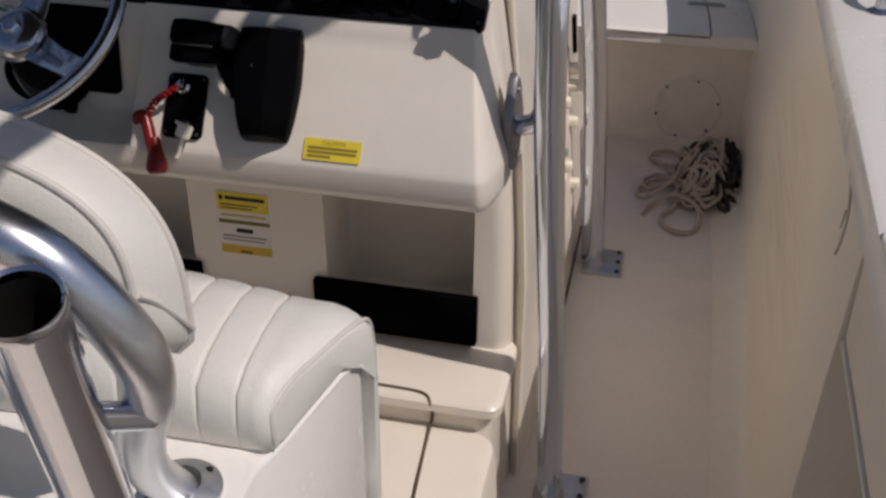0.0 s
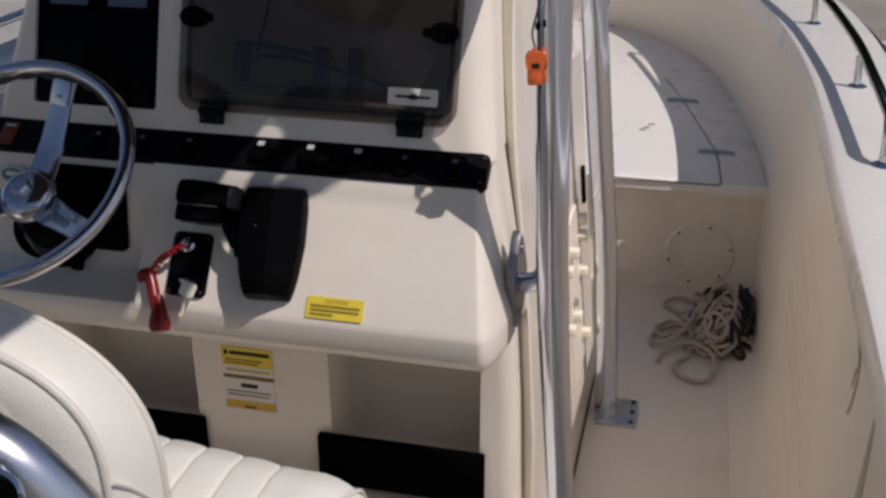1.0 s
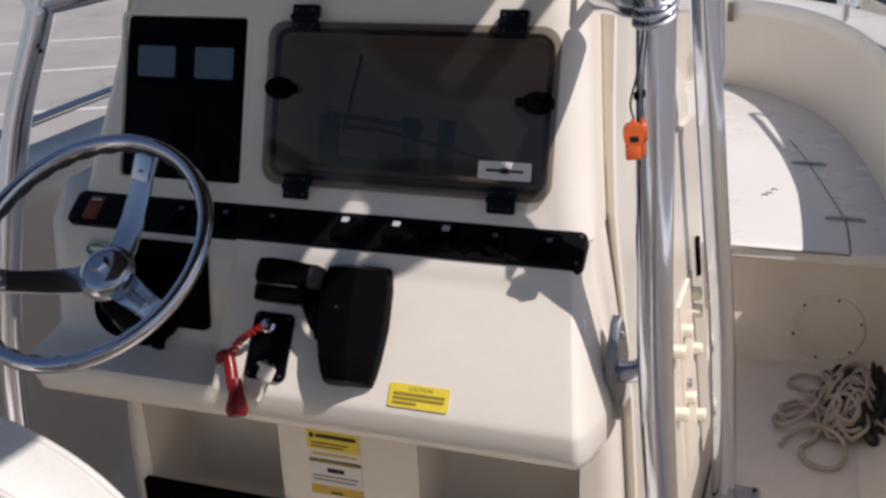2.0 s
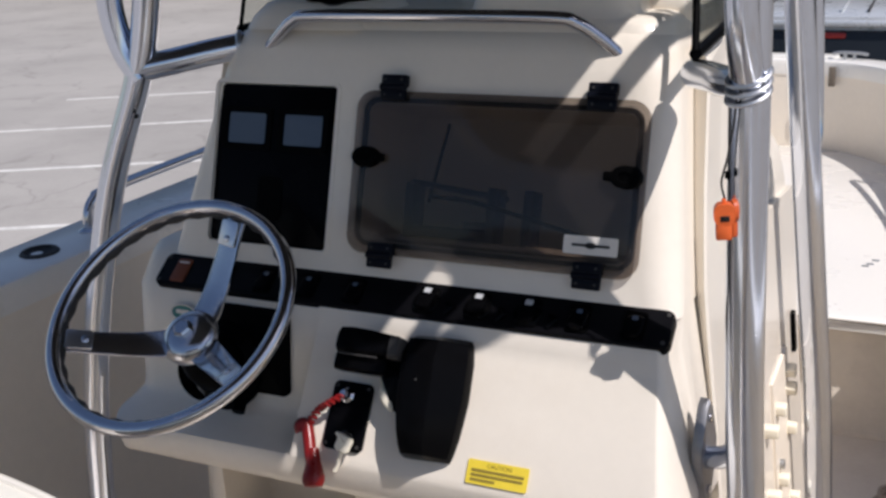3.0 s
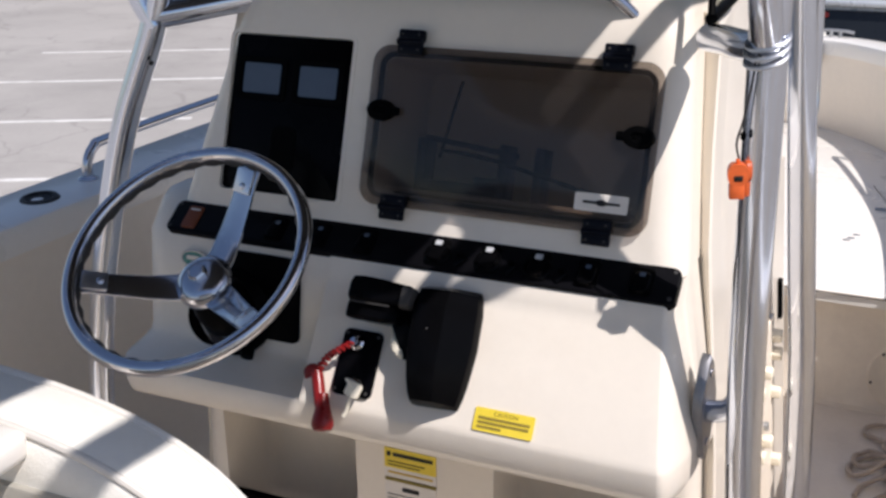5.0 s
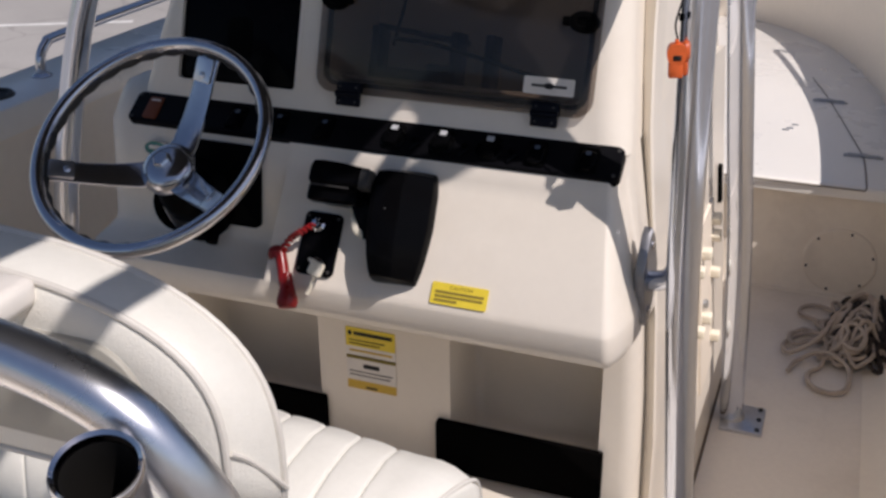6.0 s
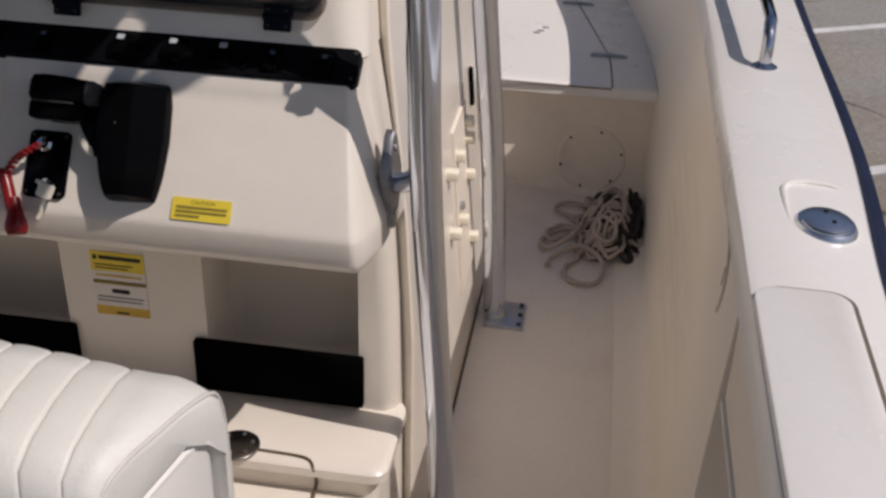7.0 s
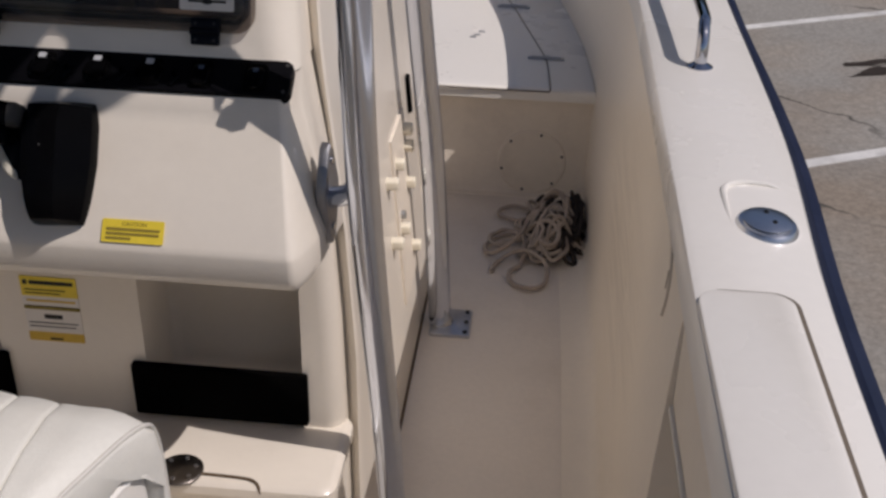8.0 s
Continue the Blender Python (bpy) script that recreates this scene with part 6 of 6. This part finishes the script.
# ---------------------------------------------------------------- top frame
top = thing("t_top", (0, 0.4, 0), "anodised aluminium tube top frame bolted to the deck, with a canopy", "t-top")
LEG_A = [(0.591, 0.055, 0.0), (0.580, 0.0, 0.4), (0.556, -0.085, 0.95), (0.545, -0.10, 1.43), (0.541, -0.10, 1.62), (0.533, -0.10, 2.06)]
LEG_F = [(0.588, 0.985, 0.0), (0.560, 0.955, 0.5), (0.528, 0.92, 0.86), (0.472, 0.89, 1.49), (0.43, 0.87, 2.06)]
LEG_L = [(-0.655, -0.08, 0.0), (-0.645, -0.04, 0.72), (-0.593, 0.02, 1.15), (-0.498, 0.05, 1.415), (-0.448, 0.05, 1.607), (-0.395, 0.05, 1.83), (-0.345, 0.05, 2.06)]
LEG_P = [(-0.70, 0.985, 0.0), (-0.68, 0.95, 0.7), (-0.645, 0.90, 1.50), (-0.62, 0.88, 2.06)]
for pts, r in ((LEG_A, 0.0252), (LEG_F, 0.0308), (LEG_L, 0.0235), (LEG_P, 0.0225)):
    bm = bm_new()
    add_tube(bm, smooth_path(pts, 6), r, 18)
    part("leg", bm, ALUM, top)
for pts, r in (([(0.546, -0.098, 1.435), (0.544, -0.118, 1.462), (0.540, -0.136, 1.51), (0.537, -0.142, 1.57), (0.5355, -0.144, 1.66), (0.533, -0.145, 1.82), (0.529, -0.145, 2.06)], 0.0200),
               ([(-0.495, 0.048, 1.395), (-0.510, 0.045, 1.42), (-0.5235, 0.042, 1.45), (-0.531, 0.039, 1.49), (-0.533, 0.037, 1.53), (-0.529, 0.036, 1.60), (-0.513, 0.034, 1.72), (-0.489, 0.032, 1.88), (-0.46, 0.03, 2.06)], 0.0215),
               ([(0.50, 0.905, 1.06), (0.512, 0.955, 1.12), (0.508, 0.985, 1.2), (0.49, 0.985, 1.5), (0.45, 0.975, 2.06)], 0.0195),
               ([(-0.02, 0.62, 1.16), (-0.055, 0.63, 1.36), (-0.11, 0.64, 1.50), (-0.30, 0.68, 2.06)], 0.019),
               ([(0.15, 0.62, 1.16), (0.175, 0.63, 1.36), (0.21, 0.64, 1.52), (0.34, 0.68, 2.06)], 0.019)):
    bm = bm_new()
    add_tube(bm, smooth_path(pts, 6), r, 16)
    part("brace", bm, ALUM, top)
for pts, r in (([(0.543, -0.098, 1.446), (0.508, -0.045, 1.438), (0.475, 0.02, 1.432), (0.44, 0.085, 1.424)], 0.0205),
               ([(-0.498, 0.05, 1.412), (-0.445, 0.078, 1.422), (-0.39, 0.115, 1.433), (-0.33, 0.16, 1.442)], 0.0225),
               ([(0.560, -0.090, 1.045), (0.555, -0.078, 0.99), (0.547, -0.066, 0.950), (0.530, -0.048, 0.912), (0.490, -0.032, 0.892)], 0.0165)):
    bm = bm_new()
    add_tube(bm, smooth_path(pts, 6), r, 16)
    part("standoff", bm, ALUM, top)
FLM = frame_on((0.4925, -0.030, 0.905), (0, 1, -0.12), (1, -0.18, 0.05))
bm = bm_new()
add_loft(bm, [[(x * k, y * k, h) for x, y in ((0.0, -0.088), (0.010, -0.078), (0.030, -0.012), (0.030, 0.012), (0.010, 0.068), (0.0, 0.078), (-0.010, 0.068), (-0.030, 0.012), (-0.030, -0.012), (-0.010, -0.078))] for h, k in ((-0.008, 1.0), (0.004, 1.0), (0.007, 0.94))], m=FLM)
flange = part("flange", bm, material("grey_cast_metal", (0.30, 0.30, 0.315), 0.45, metal=0.9, vary=0.12, scale=25), top, "diamond-shaped bolted flange")
for dy in (-0.058, 0.050):
    bm = bm_new()
    add_lathe(bm, [(0.006, 0.006), (0.006, 0.010), (0.0, 0.012)], FLM @ Matrix.Translation((0, dy, 0)), 10)
    part("bolt", bm, CHROME, flange)
for c, n in (((-0.352, 0.142, 1.439), (-1, -0.6, 0)),):
    bm = bm_new()
    add_lathe(bm, [(0.0265, -0.003), (0.0265, 0.003), (0.023, 0.006)], frame_on(c, (0, 0, 1), n), 24)
    part("flange", bm, DULLALUM, top)
bm = bm_new()
for k in range(3):
    z = 1.436 + 0.011 * k
    c = Vector((0.5445, -0.104, z))
    ring = [c + Vector((0.0258 * math.cos(a), 0.0268 * math.sin(a) - 0.003, 0.010 * math.sin(a + 0.6))) for a in [2 * math.pi * j / 18 for j in range(18)]]
    add_tube(bm, ring, 0.0030, 6, closed=True)
part("weld_bead", bm, DULLALUM, top, "rough weld bead")
for x, y, dx in ((0.603, 0.055, 0.035), (0.605, 0.985, 0.042), (-0.67, -0.08, -0.03), (-0.72, 0.985, -0.03)):
    bm = bm_new()
    add_plate(bm, -0.055, 0.055, -0.065, 0.065, 0.006, 0.0, 0.010, m=Matrix.Translation((x + dx * 0.3, y, 0.0)), edge=0.003)
    foot = part("foot_plate", bm, DULLALUM, top, "bolted aluminium foot plate")
    bm = bm_new()
    add_lathe(bm, [(0.034, 0.009), (0.030, 0.02), (0.024, 0.032)], Matrix.Translation((x - dx * 0.35, y, 0)), 20)
    part("collar", bm, DULLALUM, foot)
    for sy in (-0.05, 0.0, 0.05):
        bm = bm_new()
        add_lathe(bm, [(0.0065, 0.009), (0.0065, 0.014), (0.0, 0.0155)], Matrix.Translation((x + dx * 0.3 + (0.042 if dx > 0 else -0.042), y + sy, 0)), 10)
        part("bolt", bm, GREYBLK, foot)
bm = bm_new()
add_lathe(bm, [(0.004, 0.0), (0.004, 0.006), (0.0, 0.007)], frame_on((-0.500, 0.027, 1.335), (1, 0, 0), (0.5, -1, 0)), 8)
part("leg_screw", bm, INK, top)


def canopy_outline(side, inset, aft, fore):
    """Plan of the top: sides that widen a little forward, a rounded aft end."""
    half = [(0.0, aft), (0.30, aft + 0.01), (0.56 - inset * 0.5, aft + 0.07), (0.69 - inset, -1.33 + inset * 0.4), (0.749 - inset, -1.17), (side - 0.008, -0.75), (side - 0.002, -0.30), (side + 0.028, -0.04), (side + 0.05, 0.3), (side + 0.05, 0.9), (side + 0.03, fore - 0.22), (side - 0.05, fore - 0.05), (side - 0.25, fore), (0.0, fore + 0.01)]
    return smooth_path([(x, y, 0) for x, y in half] + [(-x, y, 0) for x, y in half[-2:0:-1]], 5, closed=True)


bm = bm_new()
add_loft(bm, [[(p.x, p.y, z) for p in canopy_outline(0.668, 0.105, -1.38, 1.38)] for z in (2.055, 2.061)])
part("canopy", bm, CANVAS, top, "dark canvas canopy laced inside the frame")
bm = bm_new()
add_tube(bm, [Vector((p.x, p.y, 2.058)) for p in canopy_outline(0.736, 0.0, -1.48, 1.50)], 0.0185, 12, closed=True)
part("canopy_frame", bm, ALUM, top)
for y, w in ((-0.8, 0.728), (0.05, 0.768), (0.88, 0.786)):
    bm = bm_new()
    add_tube(bm, [(-w, y, 2.072), (w, y, 2.072)], 0.014, 10)
    part("cross_tube", bm, ALUM, top)
# unseen tube, added only to cast a slanting band of shade on the dash
bm = bm_new()
add_tube(bm, smooth_path([(0.62, -0.405, 2.09), (0.80, -0.325, 2.09), (0.87, -0.288, 2.09), (0.96, -0.245, 2.09)], 4), 0.021, 12)
part("outrigger_base", bm, ALUM, top, "unseen short tube added beside the top frame to shade the dash")

# whistle on a cord by the leg
wh = thing("whistle", (0.525, -0.12, 1.25), "orange plastic safety whistle hanging on a thin cord", "whistle")
mwh = frame_on((0.525, -0.125, 1.282), (1, 0.25, 0.06), (0.25, -1, 0)) @ Matrix.Diagonal((0.68, 1.0, 0.93, 1))
bm = bm_new()
add_loft(bm, [[(x, y, z) for x, y in round_rect(-0.019, 0.019, -0.006, 0.022, 0.012, 5)] for z in (-0.008, 0.008)], m=mwh)
add_box(bm, -0.016, 0.013, -0.025, -0.004, -0.008, 0.008, 0.003, m=mwh)
part("body", bm, ORANGE, wh)
bm = bm_new()
add_box(bm, -0.007, 0.009, 0.0, 0.007, 0.007, 0.0092, 0.001, m=mwh)
part("slot", bm, INK, wh)
bm = bm_new()
add_box(bm, -0.004, 0.004, 0.020, 0.028, -0.003, 0.003, 0.0015, m=mwh)
part("loop", bm, ORANGE, wh)
bm = bm_new()
add_tube(bm, smooth_path([(0.525, -0.125, 1.308), (0.520, -0.126, 1.33), (0.526, -0.126, 1.36), (0.532, -0.127, 1.40), (0.535, -0.128, 1.44)], 5), 0.0016, 6)
part("cord", bm, GREYBLK, wh)
bm = bm_new()
add_box(bm, 0.524, 0.531, -0.130, -0.122, 1.335, 1.345, 0.002)
part("toggle", bm, BLACK, wh)

# ---------------------------------------------------------------- leaning post
post = thing("leaning_post", (0, -0.85, 0), "white vinyl leaning post seat with pleated cushion on a moulded base", "seat")
BASE = [(-1.10, -0.03), (-1.10, 0.86), (-1.09, 0.885), (-1.06, 0.889), (-0.95, 0.889), (-0.88, 0.887), (-0.85, 0.884), (-0.80, 0.892), (-0.72, 0.910), (-0.700, 0.909), (-0.685, 0.900), (-0.676, 0.882), (-0.674, 0.85), (-0.674, 0.4), (-0.674, -0.03)]


def base_ring(x, inset):
    """The seat base cut across at x, narrower behind the cushion."""
    return [(x * lerp(1.0, 0.872, min(1.0, max(0.0, (-0.70 - y) / 0.15))), y + (inset if y < -0.85 else -inset), z - (inset if z > 0 else 0)) for y, z in BASE]


bm = bm_new()
add_loft(bm, [base_ring(x, d) for x, d in ((-0.42, 0.006), (-0.4175, 0.0015), (-0.412, 0.0), (0.0, 0.0), (0.412, 0.0), (0.4175, 0.0015), (0.42, 0.006))])
part("base", bm, WHITE, post, "white moulded seat base")
CUSHION = [(-0.835, 0.884), (-0.845, 0.890), (-0.850, 0.918), (-0.842, 0.945), (-0.81, 0.960), (-0.76, 0.967), (-0.71, 0.966), (-0.675, 0.956), (-0.650, 0.93), (-0.638, 0.885), (-0.634, 0.80), (-0.634, 0.60), (-0.638, 0.58), (-0.650, 0.572), (-0.662, 0.58), (-0.668, 0.70), (-0.671, 0.85), (-0.681, 0.897), (-0.712, 0.914), (-0.79, 0.893)]


def cushion_section(x, dip, shrink):
    """The cushion cut across at x: a flat top that rolls over the front and hangs down; dip sinks the outside at a seam."""
    ring = []
    for k, (y, z) in enumerate(CUSHION):
        out = Vector((0, 0)) if k > 12 or k < 1 else Vector((y + 0.76, z - 0.80)).normalized()
        p = Vector((y, z)) - out * dip
        c = Vector((-0.76 if z > 0.88 else -0.652, 0.925 if y < -0.70 else min(z, 0.925)))
        p = p + (c - p).normalized() * min(shrink, (c - p).length * 0.8)
        if p.y > 0.90:
            p.y += 0.038 * (1 - (abs(x) / 0.43) ** 2) * min(1.0, (p.y - 0.90) / 0.04)
        e = abs(x) - 0.338
        wide = x if e < 0 else math.copysign(0.338 + e * lerp(1.0, 0.42, min(1.0, max(0.0, (-0.69 - p.x) / 0.14))), x)
        ring.append((wide, p.x, p.y))
    return ring


LAST, GAP = 0.338, 0.0436
stops = [0.0]
s = LAST
while s > 0.01:
    stops += [s - d for d in (-0.0218, -0.012, -0.005, -0.0022, -0.0010, 0.0, 0.0010, 0.0022, 0.005, 0.012)]
    s -= GAP
stops += [0.372, 0.39, 0.405, 0.416, 0.424, 0.4285, 0.430]
half_x = sorted({round(abs(v), 5) for v in stops if v > -0.001})
bm = bm_new()
secs = []
for x in [-v for v in half_x[:0:-1]] + half_x:
    a = abs(x)
    near = abs((LAST - a) - round((LAST - a) / GAP) * GAP) if a < LAST + 0.5 * GAP else 1.0
    puff = min(1.0, near / (0.5 * GAP))
    dip = 0.0020 * (1 - puff) ** 2.4 + 0.0028 * max(0.0, 1 - near / 0.0018)
    dip -= 0.003 * max(0.0, 1 - abs(a - 0.39) / 0.03)
    e = max(0.0, (a - 0.402) / 0.028)
    secs.append(cushion_section(x, dip, 0.016 * (1 - math.sqrt(max(0.0, 1 - e * e)))))
add_loft(bm, secs)
part("cushion", bm, VINYL, post, "pleated white vinyl seat cushion", 75)
for s in (-1, 1):
    bm = bm_new()
    add_tube(bm, smooth_path([(s * (w - 0.001), y, z) for w, y, z in cushion_section(0.4275, 0, 0.0075)[1:12]], 4), 0.0026, 8)
    part("piping", bm, PIPING, post)


def back_ring(inset, y):
    """Arched outline of the backrest; its lower edge drops towards the front."""
    f = (y + 1.03) / 0.075
    low, wide = lerp(1.163, 1.100, f), lerp(0.353, 0.371, f)
    mid = low + 0.032
    pts = []
    for k in range(41):
        a = math.pi * k / 40
        c, s2 = math.cos(a), math.sin(a)
        pts.append(((wide - inset) * (abs(c) ** 0.63) * (1 if c > 0 else -1), y, mid + (1.334 - mid - inset) * (s2 ** 0.63)))
    pts += [(-wide + inset + 0.002, y, low + 0.014 + inset * 0.5), (-wide + 0.014 + inset, y, low + inset), (-0.2, y, low + inset), (0.2, y, low + inset), (wide - 0.014 - inset, y, low + inset), (wide - inset - 0.002, y, low + 0.014 + inset * 0.5)]
    return pts


bm = bm_new()
add_loft(bm, [back_ring(0.03, -1.032), back_ring(0.008, -1.029), back_ring(0.0, -1.020), back_ring(-0.002, -0.998), back_ring(0.0, -0.975), back_ring(0.004, -0.962), back_ring(0.014, -0.955), back_ring(0.04, -0.953)])
part("backrest", bm, VINYL, post, "arched white vinyl backrest", 60)
for inset, y in ((0.0015, -1.024), (0.0015, -0.967)):
    bm = bm_new()
    add_tube(bm, [Vector(p) for p in back_ring(inset, y)], 0.0032, 8, closed=True)
    part("back_piping", bm, PIPING, post)
for s in (-1, 1):
    bm = bm_new()
    add_tube(bm, smooth_path([(s * (0.3545 + 0.24 * (y + 1.03)), y, z) for y, z in ((-1.022, 1.205), (-1.005, 1.188), (-0.988, 1.166), (-0.968, 1.138))], 4), 0.0022, 6)
    part("corner_seam", bm, PIPING, post)
    bm = bm_new()
    add_box(bm, min(s * 0.328, s * 0.346), max(s * 0.328, s * 0.346), -1.0345, -1.022, 1.159, 1.171, 0.003)
    part("corner_foot", bm, GREYBLK, post, "dark grey plastic corner foot")
bm = bm_new()
add_plate(bm, -0.295, 0.295, 1.19, 1.288, 0.05, 0.0, 0.006, m=frame_on((0, -1.031, 0), (1, 0, 0), (0, -1, 0)), edge=0.003, n=8)
part("back_panel", bm, SHELLGREY, post, "warm grey moulded back panel")
bm = bm_new()
half = [(0.0, -1.140, 1.352), (0.20, -1.140, 1.350), (0.298, -1.140, 1.340), (0.366, -1.138, 1.312), (0.406, -1.125, 1.247), (0.398, -1.10, 1.185), (0.36, -1.06, 1.10), (0.325, -1.0, 1.0), (0.302, -0.918, 0.892)]
add_tube(bm, smooth_path([(-x, y, z) for x, y, z in half[:0:-1]] + half, 7), 0.0195, 18)
arch = part("arch_tube", bm, BRUSHED, post, "bent aluminium backrest tube")
for s in (-1, 1):
    bm = bm_new()
    add_lathe(bm, [(0.042, 0.0), (0.042, 0.005), (0.036, 0.009), (0.022, 0.014)], Matrix.Translation((s * 0.302, -0.915, 0.888)), 26)
    fl = part("tube_flange", bm, DULLALUM, post, "round metal tube flange")
    for k in range(4):
        a = radians(90 * k + 50)
        bm = bm_new()
        add_lathe(bm, [(0.0045, 0.007), (0.0045, 0.011), (0.0, 0.012)], Matrix.Translation((s * 0.302 + 0.032 * math.cos(a), -0.915 + 0.032 * math.sin(a), 0.888)), 8)
        part("screw", bm, INK, fl)
    bm = bm_new()
    add_box(bm, s * 0.188 - 0.019, s * 0.188 + 0.019, -1.122, -1.024, 1.306, 1.330, 0.008, 3)
    part("bumper_block", bm, PAPER, post, "white plastic bumper block")
bm = bm_new()
add_lathe(bm, [(0.008, 0.0), (0.008, 0.003), (0.0, 0.004)], frame_on((0.225, -1.1585, 1.344), (1, 0, 0), (0, -1, 0.1)), 12)
part("tube_bolt", bm, DULLALUM, arch)

for s in (1, -1):
    rh = thing("rod_tube", (s * 0.35, -1.15, 1.0), "polished aluminium rod holder tube welded to the seat frame", "rod holder", "seat rod holders")
    a, b = Vector((s * 0.342, -1.075, 0.893)), Vector((s * 0.387, -1.198, 1.325))
    d = (b - a).normalized()
    mt = frame_on(b, d.orthogonal(), d)
    L = (b - a).length
    bm = bm_new()
    add_lathe(bm, [(0.0, -L), (0.0245, -L), (0.0245, -0.012), (0.0265, -0.008), (0.0270, -0.002), (0.0258, 0.001), (0.0234, -0.001), (0.0222, -0.008), (0.0222, -0.25), (0.0, -0.25)], mt, 32)
    part("tube", bm, CHROME, rh)
    bm = bm_new()
    add_lathe(bm, [(0.0219, -0.006), (0.0216, -0.22), (0.0, -0.22)], mt, 28)
    part("liner", bm, INK, rh, "black rubber liner")
    bm = bm_new()
    add_tube(bm, [b - d * 0.12, Vector((s * 0.394, -1.10, 1.16))], 0.011, 10)
    part("weld_stub", bm, ALUM, rh)
